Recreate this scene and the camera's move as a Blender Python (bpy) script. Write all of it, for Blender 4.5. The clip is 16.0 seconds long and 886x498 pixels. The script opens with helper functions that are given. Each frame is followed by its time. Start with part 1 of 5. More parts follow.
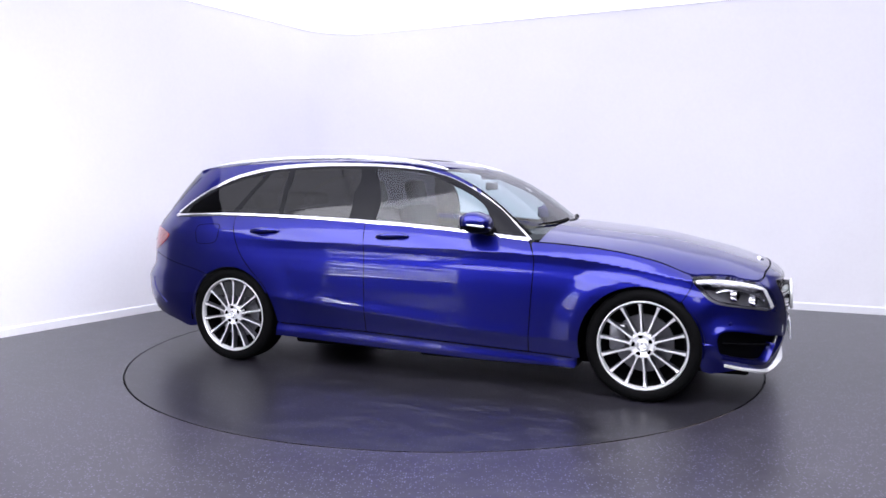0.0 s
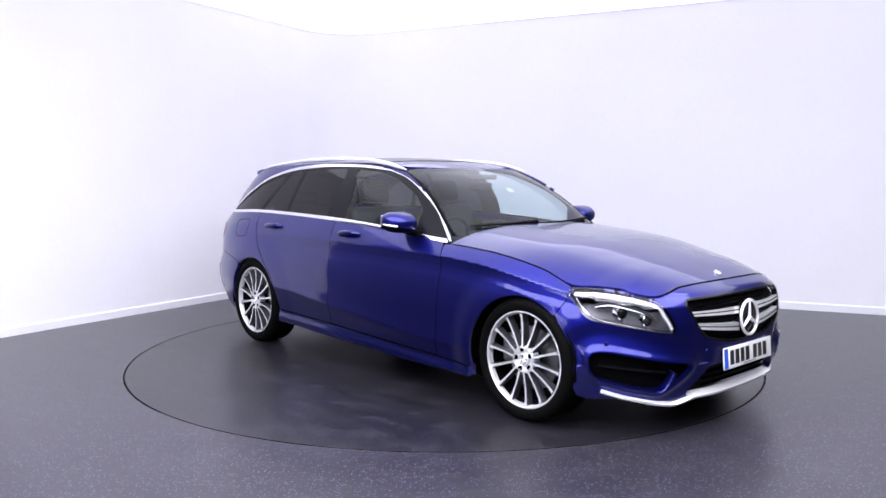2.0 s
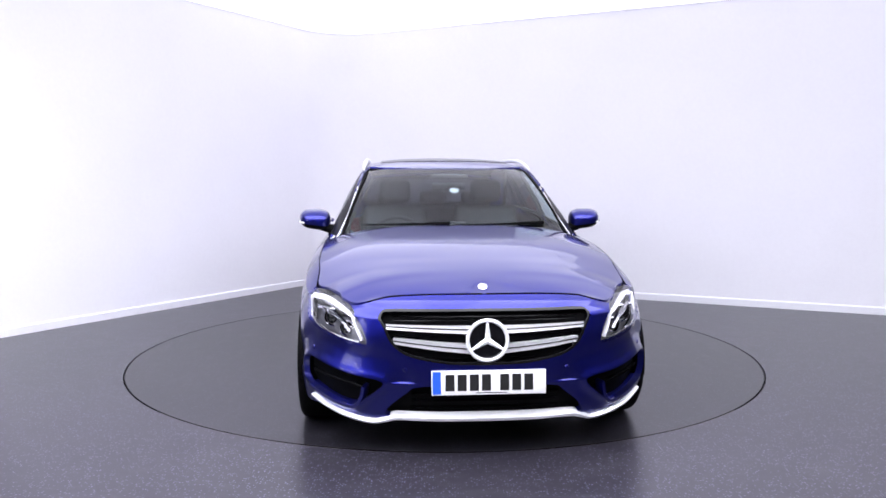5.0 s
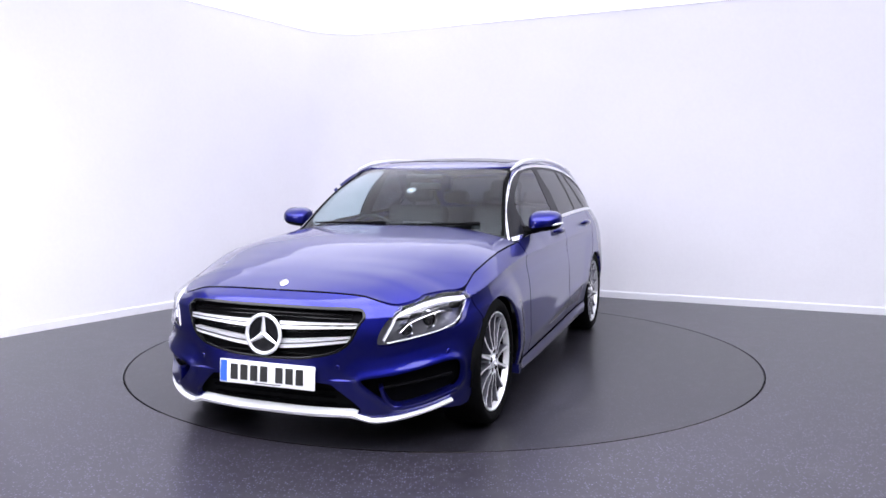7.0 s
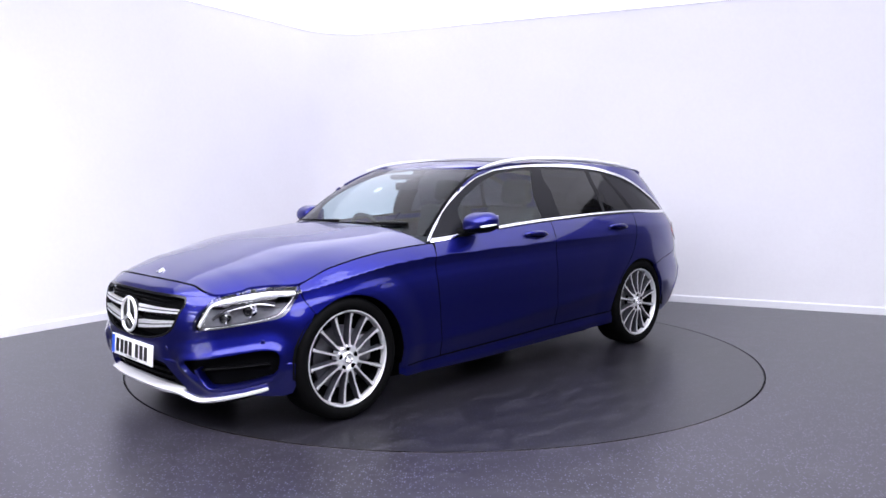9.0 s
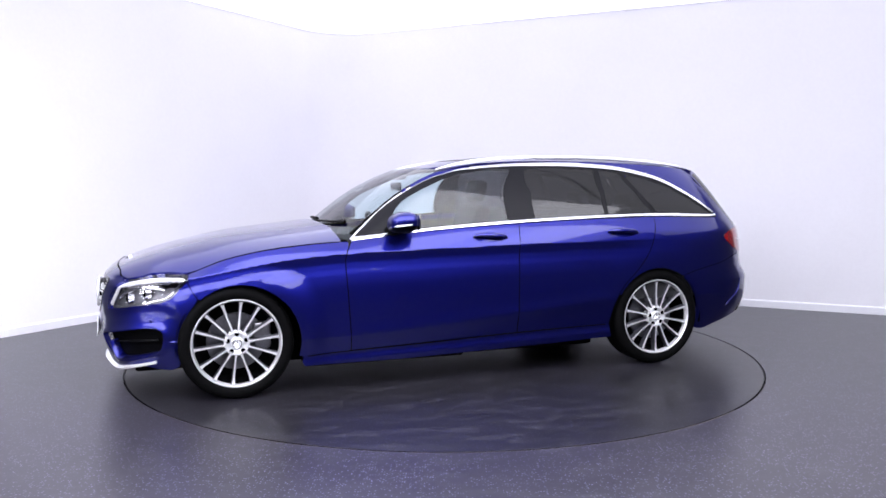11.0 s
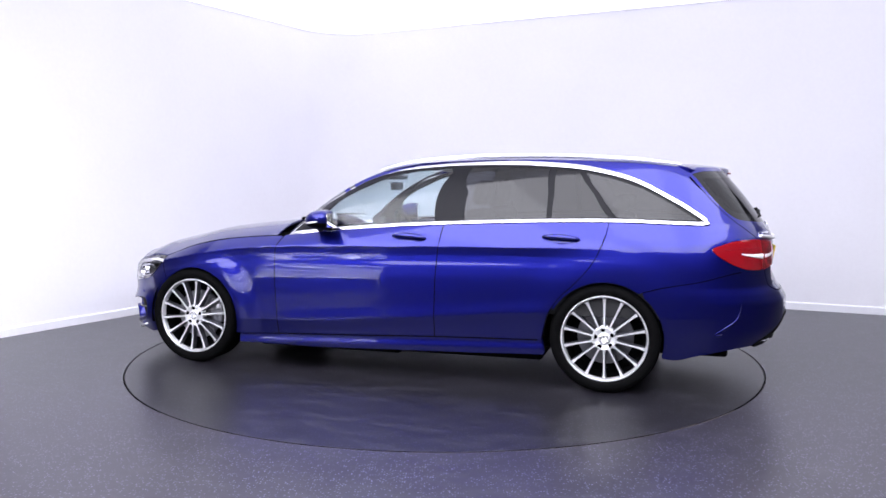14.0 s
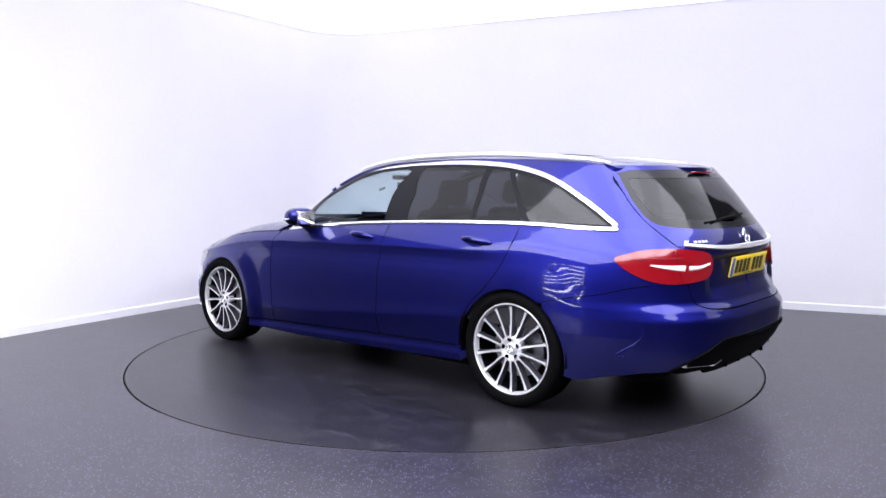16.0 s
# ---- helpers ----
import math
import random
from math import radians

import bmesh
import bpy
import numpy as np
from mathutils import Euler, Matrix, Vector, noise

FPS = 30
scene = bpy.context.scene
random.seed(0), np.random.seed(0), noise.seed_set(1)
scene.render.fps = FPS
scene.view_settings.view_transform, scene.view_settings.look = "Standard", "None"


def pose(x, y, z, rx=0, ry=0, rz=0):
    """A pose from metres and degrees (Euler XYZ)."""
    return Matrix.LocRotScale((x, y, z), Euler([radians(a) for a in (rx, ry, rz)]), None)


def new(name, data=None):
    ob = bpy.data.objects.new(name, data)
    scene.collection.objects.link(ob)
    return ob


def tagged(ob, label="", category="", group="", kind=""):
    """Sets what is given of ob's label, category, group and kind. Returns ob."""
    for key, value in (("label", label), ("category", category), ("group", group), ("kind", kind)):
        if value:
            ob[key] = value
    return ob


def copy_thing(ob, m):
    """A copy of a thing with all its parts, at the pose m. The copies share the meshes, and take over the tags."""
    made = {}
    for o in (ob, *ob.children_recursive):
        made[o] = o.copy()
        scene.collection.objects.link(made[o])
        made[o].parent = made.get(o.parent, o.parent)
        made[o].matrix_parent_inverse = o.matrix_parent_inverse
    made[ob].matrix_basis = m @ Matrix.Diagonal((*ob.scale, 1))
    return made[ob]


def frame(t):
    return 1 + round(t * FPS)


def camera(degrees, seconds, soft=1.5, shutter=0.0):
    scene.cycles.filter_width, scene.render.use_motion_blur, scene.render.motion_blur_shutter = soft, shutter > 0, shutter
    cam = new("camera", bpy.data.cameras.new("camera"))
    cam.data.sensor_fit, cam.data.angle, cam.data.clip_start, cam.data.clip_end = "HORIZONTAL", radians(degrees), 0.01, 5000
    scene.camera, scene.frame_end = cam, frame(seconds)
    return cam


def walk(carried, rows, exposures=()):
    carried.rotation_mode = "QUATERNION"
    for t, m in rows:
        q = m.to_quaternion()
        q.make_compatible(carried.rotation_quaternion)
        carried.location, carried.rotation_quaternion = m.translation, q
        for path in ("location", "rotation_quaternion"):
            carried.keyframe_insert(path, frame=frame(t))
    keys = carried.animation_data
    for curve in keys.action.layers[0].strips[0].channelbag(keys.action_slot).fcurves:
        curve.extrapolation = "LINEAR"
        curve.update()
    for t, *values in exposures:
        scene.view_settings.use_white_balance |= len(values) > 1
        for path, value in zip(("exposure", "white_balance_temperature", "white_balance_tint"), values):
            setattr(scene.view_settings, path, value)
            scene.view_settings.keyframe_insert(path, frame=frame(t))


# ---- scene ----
cam = camera(59.1, 16.0, soft=1.6)
EYE = pose(0, -5.823, 1.271, 90 - 4.96, 0, 0.096)
walk(cam, [(0, EYE), (16, EYE)], exposures=[(0, 1.20, 6265, 14), (16, 1.20, 6265, 14)])

# the turntable's heading, degrees, by seconds
TURN = [(0, -21.9), (0.5, -28.3), (1, -34.75), (1.5, -41.15), (2, -47.5), (2.5, -53.65), (3, -59.9),
        (3.7, -68.7), (4.5, -78.9), (5.3, -89.2), (6, -98.3), (6.5, -104.5), (7, -110.8), (7.5, -117.0),
        (8, -123.2), (8.5, -129.35), (9, -135.55), (9.7, -144.4), (10.5, -154.6), (11.3, -164.75),
        (12, -173.25), (12.5, -179.15), (13, -185.0), (13.5, -190.8), (14, -196.7), (14.5, -202.65),
        (15, -208.75), (15.5, -214.85), (16, -221.1)]

# ---------------------------------------------------------------- world and light
world = bpy.data.worlds.new("world")
scene.world = world
world.use_nodes = True
world.node_tree.nodes["Background"].inputs[0].default_value = (0.8, 0.8, 1.0, 1)
world.node_tree.nodes["Background"].inputs[1].default_value = 0.05
CEILING = 3.09
CEIL_GLOW_POWER = 0.72
STRIP_POWER = 3.1
DIM_POWER = 2.5
TUBE_POWER = 12.0


# ---------------------------------------------------------------- materials
def material(name, color=(0.5, 0.5, 0.5), rough=0.5, metal=0.0, coat=0.0, spec=0.5, emit=0.0,
             grain=0.0, grain_scale=60.0, bump=0.0, bump_scale=200.0, spots=0.0):
    m = bpy.data.materials.new(name)
    m.use_nodes = True
    nt = m.node_tree
    b = nt.nodes["Principled BSDF"]
    b.inputs["Base Color"].default_value = (*color, 1)
    b.inputs["Roughness"].default_value = rough
    b.inputs["Metallic"].default_value = metal
    b.inputs["Coat Weight"].default_value = coat
    b.inputs["Coat Roughness"].default_value = 0.035
    b.inputs["Specular IOR Level"].default_value = spec
    if emit:
        b.inputs["Emission Color"].default_value = (*color, 1)
        b.inputs["Emission Strength"].default_value = emit
    tc = nt.nodes.new("ShaderNodeTexCoord")
    if grain:
        n1, n2 = nt.nodes.new("ShaderNodeTexNoise"), nt.nodes.new("ShaderNodeTexNoise")
        n1.inputs["Scale"].default_value, n2.inputs["Scale"].default_value = grain_scale, grain_scale * 0.06
        n1.inputs["Detail"].default_value = n2.inputs["Detail"].default_value = 4
        mix = nt.nodes.new("ShaderNodeMath")
        mix.operation = "ADD"
        ramp = nt.nodes.new("ShaderNodeMapRange")
        ramp.inputs[1].default_value, ramp.inputs[2].default_value = 0.6, 1.4
        ramp.inputs[3].default_value, ramp.inputs[4].default_value = 1 - grain, 1 + grain
        mul = nt.nodes.new("ShaderNodeVectorMath")
        mul.operation = "SCALE"
        mul.inputs[0].default_value = color
        for n in (n1, n2):
            nt.links.new(tc.outputs["Object"], n.inputs["Vector"])
        nt.links.new(n1.outputs["Fac"], mix.inputs[0])
        nt.links.new(n2.outputs["Fac"], mix.inputs[1])
        nt.links.new(mix.outputs[0], ramp.inputs[0])
        nt.links.new(ramp.outputs[0], mul.inputs["Scale"])
        nt.links.new(mul.outputs[0], b.inputs["Base Color"])
    if bump:
        n3, bp = nt.nodes.new("ShaderNodeTexNoise"), nt.nodes.new("ShaderNodeBump")
        n3.inputs["Scale"].default_value = bump_scale
        n3.inputs["Detail"].default_value = 3
        bp.inputs["Strength"].default_value = bump
        bp.inputs["Distance"].default_value = 0.002
        nt.links.new(tc.outputs["Object"], n3.inputs["Vector"])
        nt.links.new(n3.outputs["Fac"], bp.inputs["Height"])
        nt.links.new(bp.outputs[0], b.inputs["Normal"])
    return m


def glass(name, tint, rough=0.0, ior=1.5):
    """Thin glazing: tinted see-through with a Fresnel gloss."""
    m = bpy.data.materials.new(name)
    m.use_nodes = True
    nt = m.node_tree
    nt.nodes.clear()
    out, mix = nt.nodes.new("ShaderNodeOutputMaterial"), nt.nodes.new("ShaderNodeMixShader")
    tr, gl, fr = (nt.nodes.new("ShaderNodeBsdf" + k) for k in ("Transparent", "Glossy", "Transparent"))
    nt.nodes.remove(fr)
    lw, pw, fr = nt.nodes.new("ShaderNodeLayerWeight"), nt.nodes.new("ShaderNodeMath"), nt.nodes.new("ShaderNodeMath")
    lw.inputs["Blend"].default_value = 0.5
    pw.operation, fr.operation = "POWER", "MULTIPLY_ADD"
    pw.inputs[1].default_value = 5.0
    f0 = ((ior - 1) / (ior + 1)) ** 2
    fr.inputs[1].default_value, fr.inputs[2].default_value = 1 - f0, f0
    nt.links.new(lw.outputs["Facing"], pw.inputs[0])
    nt.links.new(pw.outputs[0], fr.inputs[0])
    tr.inputs["Color"].default_value = (*tint, 1)
    gl.inputs["Roughness"].default_value = rough
    nt.links.new(fr.outputs[0], mix.inputs[0])
    nt.links.new(tr.outputs[0], mix.inputs[1])
    nt.links.new(gl.outputs[0], mix.inputs[2])
    nt.links.new(mix.outputs[0], out.inputs["Surface"])
    return m


def floor_material(name, base, wear_rings):
    """Dark safety vinyl with light flecks, scuffs and polished patches."""
    m = material(name, base, 0.4)
    nt = m.node_tree
    b = nt.nodes["Principled BSDF"]
    tc = nt.nodes["Texture Coordinate"]

    def noise_node(scale, detail=4.0, rough=0.5):
        n = nt.nodes.new("ShaderNodeTexNoise")
        n.inputs["Scale"].default_value, n.inputs["Detail"].default_value = scale, detail
        n.inputs["Roughness"].default_value = rough
        nt.links.new(tc.outputs["Object"], n.inputs["Vector"])
        return n.outputs["Fac"]

    def rng(v, a, b_, c, d):
        n = nt.nodes.new("ShaderNodeMapRange")
        for i, q in enumerate((a, b_, c, d)):
            n.inputs[i + 1].default_value = q
        nt.links.new(v, n.inputs[0])
        return n.outputs[0]

    def mixc(f, a, c):
        n = nt.nodes.new("ShaderNodeMix")
        n.data_type = "RGBA"
        nt.links.new(f, n.inputs["Factor"])
        for key, v in (("A", a), ("B", c)):
            sock = [q for q in n.inputs if q.name == key and q.type == "RGBA"][0]
            if isinstance(v, tuple):
                sock.default_value = (*v, 1)
            else:
                nt.links.new(v, sock)
        return [q for q in n.outputs if q.type == "RGBA"][0]

    vor = nt.nodes.new("ShaderNodeTexVoronoi")
    vor.inputs["Scale"].default_value = 85
    nt.links.new(tc.outputs["Object"], vor.inputs["Vector"])
    hue = nt.nodes.new("ShaderNodeSeparateColor")
    nt.links.new(vor.outputs["Color"], hue.inputs[0])
    spot, some = rng(vor.outputs["Distance"], 0.26, 0.36, 1.0, 0.0), rng(hue.outputs[0], 0.55, 0.70, 0.0, 1.0)
    both_f = nt.nodes.new("ShaderNodeMath")
    both_f.operation = "MULTIPLY"
    nt.links.new(spot, both_f.inputs[0])
    nt.links.new(some, both_f.inputs[1])
    flecks = rng(both_f.outputs[0], 0.0, 1.0, 0.0, 0.30 if wear_rings else 0.75)
    patches = rng(noise_node(1.1, 5.0, 0.6), 0.35, 0.7, 0.0, 1.0)
    fine = rng(noise_node(14, 5.0, 0.7), 0.35, 0.7, 0.0, 0.5)
    c = mixc(patches, tuple(v * 0.85 for v in base), tuple(v * 1.15 for v in base))
    c = mixc(fine, c, tuple(v * 0.55 for v in base))
    # pale scuffs in short streaks
    stretch = nt.nodes.new("ShaderNodeMapping")
    stretch.inputs["Scale"].default_value = (1.6, 3.6, 1.0)
    stretch.inputs["Rotation"].default_value = (0, 0, 0.5)
    nt.links.new(tc.outputs["Object"], stretch.inputs["Vector"])
    sc = nt.nodes.new("ShaderNodeTexNoise")
    sc.inputs["Scale"].default_value, sc.inputs["Detail"].default_value, sc.inputs["Roughness"].default_value = 2.8, 8.0, 0.72
    nt.links.new(stretch.outputs[0], sc.inputs["Vector"])
    scuff = rng(sc.outputs["Fac"], 0.50, 0.70, 0.0, 0.55)
    c = mixc(scuff, c, (0.05, 0.048, 0.058))
    c = mixc(flecks, c, (0.17, 0.17, 0.26))
    nt.links.new(c, b.inputs["Base Color"])
    nt.links.new(rng(sc.outputs["Fac"], 0.3, 0.72, 0.29, 0.34), b.inputs["Roughness"])
    b.inputs["Specular IOR Level"].default_value = 0.45
    return m


def car_paint(name):
    m = material(name, (0.012, 0.013, 0.20), 0.38, metal=0.95, coat=1.0, spec=0.12)
    nt = m.node_tree
    b, tc = nt.nodes["Principled BSDF"], nt.nodes["Texture Coordinate"]
    b.inputs["Coat IOR"].default_value = 1.42
    n, r = nt.nodes.new("ShaderNodeTexNoise"), nt.nodes.new("ShaderNodeMapRange")
    n.inputs["Scale"].default_value = 900
    r.inputs[3].default_value, r.inputs[4].default_value = 0.75, 1.25
    mul = nt.nodes.new("ShaderNodeVectorMath")
    mul.operation = "SCALE"
    mul.inputs[0].default_value = (0.008, 0.0098, 0.162)
    nt.links.new(tc.outputs["Object"], n.inputs["Vector"])
    nt.links.new(n.outputs["Fac"], r.inputs[0])
    nt.links.new(r.outputs[0], mul.inputs["Scale"])
    nt.links.new(mul.outputs[0], b.inputs["Base Color"])
    return m


WALL = material("wall_paint", (0.84, 0.83, 0.87), 0.75, grain=0.02, grain_scale=30, bump=0.15, bump_scale=90)
# dark grey of the unseen walls, chosen to keep reflections in the car dark
DARKWALL = material("dark_unseen_wall", (0.055, 0.055, 0.062), 0.8, grain=0.05, grain_scale=20)
LAMPBOWL = material("lamp_reflector", (0.22, 0.22, 0.24), 0.3, metal=0.7)
SKIRT = material("skirting_paint", (0.82, 0.82, 0.86), 0.45)
CEIL = material("ceiling_paint", (0.85, 0.85, 0.88), 0.85, bump=0.1, bump_scale=300)
# glow that stands in for the light falling on the white ceiling
CEIL_GLOW = material("ceiling_board_glow", (0.93, 0.93, 1.0), 0.5, emit=CEIL_GLOW_POWER)
TUBE = material("tube_glow", (0.95, 0.95, 1.0), 0.5, emit=TUBE_POWER)
LAMP_DIM = material("dim_diffuser", (0.95, 0.95, 1.0), 0.5, emit=DIM_POWER)
LAMP_BRIGHT = material("strip_diffuser", (0.95, 0.95, 1.0), 0.5, emit=STRIP_POWER)
FLOOR = floor_material("floor_vinyl", (0.021, 0.019, 0.0265), False)
DISC = floor_material("turntable_vinyl", (0.0092, 0.0086, 0.0112), True)
PAINT = car_paint("blue_metallic_paint")
CHROME = material("chrome", (0.86, 0.86, 0.88), 0.12, metal=1.0)
SATIN = material("satin_aluminium", (0.86, 0.86, 0.88), 0.30, metal=0.55)
BLACK = material("black_plastic", (0.002, 0.002, 0.0025), 0.6, spec=0.05, grain=0.2, grain_scale=200)
GLOSSBLACK = material("gloss_black", (0.004, 0.004, 0.005), 0.15, spec=0.35)
RUBBER = material("tyre_rubber", (0.0022, 0.0022, 0.0025), 0.75, spec=0.05, grain=0.25, grain_scale=120, bump=0.3, bump_scale=400)
ALLOY = material("machined_alloy", (0.80, 0.80, 0.82), 0.38, metal=0.6, grain=0.05, grain_scale=90)
GUNMETAL = material("grey_alloy", (0.10, 0.10, 0.12), 0.4, metal=0.7)
DISCMETAL = material("brake_steel", (0.30, 0.30, 0.32), 0.35, metal=1.0, grain=0.15, grain_scale=80)
CABIN = material("cabin_fabric", (0.014, 0.014, 0.016), 0.8, grain=0.3, grain_scale=150)
LEATHER = material("black_leather", (0.012, 0.012, 0.014), 0.5, grain=0.2, grain_scale=90, bump=0.2)
LINING = material("headlining", (0.16, 0.16, 0.17), 0.9)
CLEAR = glass("clear_glass", (0.72, 0.82, 0.84), 0.0, 1.6)
PRIVACY = glass("privacy_glass", (0.055, 0.055, 0.068), 0.05, 1.55)
LENS = glass("clear_lens", (0.93, 0.93, 0.95))
RED = material("red_lens", (0.21, 0.003, 0.007), 0.12, coat=1.0)
REDDARK = material("dark_red_lens", (0.20, 0.003, 0.008), 0.15, coat=1.0)
WHITELENS = material("white_lens", (0.86, 0.86, 0.88), 0.15, coat=1.0)
PLATE_W = material("white_plate", (0.80, 0.80, 0.80), 0.35)
PLATE_Y = material("yellow_plate", (0.80, 0.60, 0.03), 0.35)
PLATE_B = material("blue_band", (0.02, 0.10, 0.62), 0.35)
INK = material("black_ink", (0.01, 0.01, 0.01), 0.4)
PAPER = material("sticker_white", (0.75, 0.75, 0.75), 0.6)
TAN = material("floor_sealant", (0.045, 0.036, 0.032), 0.5)
BRIGHT = material("bright_silver", (0.90, 0.90, 0.92), 0.25, metal=0.35, coat=0.3)
PILLAR = material("pillar_film", (0.006, 0.006, 0.008), 0.35, spec=0.12)
SEAM = material("gap_black", (0.002, 0.002, 0.0025), 0.9, spec=0.0)


# ---------------------------------------------------------------- mesh helpers
def mesh_object(name, verts, faces, mat, parent=None, label="", smooth=True):
    me = bpy.data.meshes.new(name)
    me.from_pydata([tuple(v) for v in verts], [], [tuple(f) for f in faces])
    me.materials.append(mat)
    if smooth:
        me.polygons.foreach_set("use_smooth", [True] * len(me.polygons))
    me.update()
    ob = new(name, me)
    if parent:
        ob.parent = parent
    if label:
        ob["label"] = label
    return ob


def part(name, bm, mat, parent, label="", smooth=30):
    """Links a bmesh as one mesh object under a thing or part. smooth: angle above which edges stay sharp."""
    bmesh.ops.recalc_face_normals(bm, faces=bm.faces)
    if smooth:
        for f in bm.faces:
            f.smooth = True
        for e in bm.edges:
            if len(e.link_faces) == 2 and e.calc_face_angle(0) > radians(smooth):
                e.smooth = False
    me = bpy.data.meshes.new(name)
    bm.to_mesh(me)
    bm.free()
    me.materials.append(mat)
    ob = new(name, me)
    if parent:
        ob.parent = parent
    if label:
        ob["label"] = label
    return ob


def box(bm, lo, hi, bevel=0.0, seg=2):
    c, d = [(a + b) / 2 for a, b in zip(lo, hi)], [b - a for a, b in zip(lo, hi)]
    r = bmesh.ops.create_cube(bm, size=1, matrix=Matrix.Translation(c) @ Matrix.Diagonal((*d, 1)))
    if bevel:
        es = list({e for v in r["verts"] for e in v.link_edges})
        bmesh.ops.bevel(bm, geom=es, offset=bevel, segments=seg, affect="EDGES", profile=0.5)
    return bm


def lathe(bm, profile, n, m=Matrix(), cap=False):
    """Turns (radius, height) pairs round the local z axis."""
    rings = []
    for r, h in profile:
        rings.append([bm.verts.new(m @ Vector((r * math.cos(2 * math.pi * i / n), r * math.sin(2 * math.pi * i / n), h))) for i in range(n)])
    for a, b in zip(rings, rings[1:]):
        for i in range(n):
            bm.faces.new((a[i], a[(i + 1) % n], b[(i + 1) % n], b[i]))
    if cap:
        bm.faces.new(rings[0])
        bm.faces.new(rings[-1])
    return bm


def tube(bm, pts, r, n=8, cap=True):
    """A round bar along points; r may be a list."""
    pts = [Vector(p) for p in pts]
    rings = []
    for i, p in enumerate(pts):
        t = (pts[min(i + 1, len(pts) - 1)] - pts[max(i - 1, 0)]).normalized()
        a = t.cross(Vector((0, 0, 1)))
        a = (a if a.length > 0.05 else t.cross(Vector((0, 1, 0)))).normalized()
        b = t.cross(a)
        ri = r[i] if isinstance(r, (list, tuple)) else r
        rings.append([bm.verts.new(p + (a * math.cos(2 * math.pi * k / n) + b * math.sin(2 * math.pi * k / n)) * ri) for k in range(n)])
    for u, v in zip(rings, rings[1:]):
        for k in range(n):
            bm.faces.new((u[k], u[(k + 1) % n], v[(k + 1) % n], v[k]))
    if cap:
        bm.faces.new(rings[0])
        bm.faces.new(rings[-1])
    return bm


def curve1(pairs):
    """A smooth monotone curve through (a, b) pairs."""
    p = sorted(pairs)
    xs, ys = np.array([q[0] for q in p], float), np.array([q[1] for q in p], float)
    h = np.diff(xs)
    d = np.diff(ys) / h
    m = np.zeros(len(xs))
    m[0], m[-1] = d[0], d[-1]
    for i in range(1, len(xs) - 1):
        if d[i - 1] * d[i] > 0:
            w1, w2 = 2 * h[i] + h[i - 1], h[i] + 2 * h[i - 1]
            m[i] = (w1 + w2) / (w1 / d[i - 1] + w2 / d[i])

    def f(x):
        x = np.clip(np.asarray(x, float), xs[0], xs[-1])
        i = np.clip(np.searchsorted(xs, x) - 1, 0, len(xs) - 2)
        t = (x - xs[i]) / h[i]
        return ((2 * t**3 - 3 * t**2 + 1) * ys[i] + (t**3 - 2 * t**2 + t) * h[i] * m[i]
                + (3 * t**2 - 2 * t**3) * ys[i + 1] + (t**3 - t**2) * h[i] * m[i + 1])
    return f


def smooth_path(pts, k=8, closed=False):
    """Catmull-Rom through points."""
    p = np.array(pts, float)
    n = len(p)
    out = []
    for i in range(n if closed else n - 1):
        q = [p[(i + j) % n] if closed else p[min(max(i + j, 0), n - 1)] for j in (-1, 0, 1, 2)]
        for t in np.arange(k) / k:
            out.append(0.5 * (2 * q[1] + (q[2] - q[0]) * t + (2 * q[0] - 5 * q[1] + 4 * q[2] - q[3]) * t**2
                              + (3 * q[1] - q[0] - 3 * q[2] + q[3]) * t**3))
    if not closed:
        out.append(p[-1])
    return np.array(out)


def sdf(poly, P):
    """Signed distance of the points P to a closed outline; negative inside."""
    poly = np.asarray(poly, float)
    best = np.full(len(P), 1e9)
    inside = np.zeros(len(P), bool)
    for a, b in zip(poly, np.roll(poly, -1, 0)):
        e, w = b - a, P - a
        t = np.clip((w @ e) / max(e @ e, 1e-12), 0, 1)
        best = np.minimum(best, ((w - t[:, None] * e) ** 2).sum(1))
        c = (a[1] <= P[:, 1]) != (b[1] <= P[:, 1])
        if abs(e[1]) > 1e-12:
            inside ^= c & (P[:, 0] < a[0] + (P[:, 1] - a[1]) / e[1] * e[0])
    return np.where(inside, -1, 1) * np.sqrt(best)


# ---------------------------------------------------------------- the room
def rounded_plan():
    """The walls' inner line: two walls that meet in a rounded corner, closed round behind the camera."""
    L0, C, R0 = Vector((-5.5, -2.744)), Vector((-1.40, 4.20)), Vector((6.2, 0.594))
    a, b = (L0 - C).normalized(), (R0 - C).normalized()
    r = 0.62
    half = a.angle(b) / 2
    d = r / math.tan(half)
    mid = C + (a + b).normalized() * (r / math.sin(half))
    arc = []
    p0, p1 = C + a * d - mid, C + b * d - mid
    for i in range(17):
        q = (p0 * (1 - i / 16) + p1 * (i / 16)).normalized() * r
        arc.append(mid + q)
    return [L0, L0.lerp(C, 0.43)] + arc + [C.lerp(R0, 0.80), R0, Vector((6.2, -9.5)), Vector((-5.5, -9.5))]


PLAN = rounded_plan()


def inset(plan, d):
    n = len(plan)
    out = []
    for i in range(n):
        p, q, r = plan[i - 1], plan[i], plan[(i + 1) % n]
        u, v = (q - p).normalized(), (r - q).normalized()
        nu, nv = Vector((u.y, -u.x)), Vector((v.y, -v.x))
        k = (nu + nv).normalized()
        out.append(q + k * d / max(0.3, k.dot(nu)))
    return out


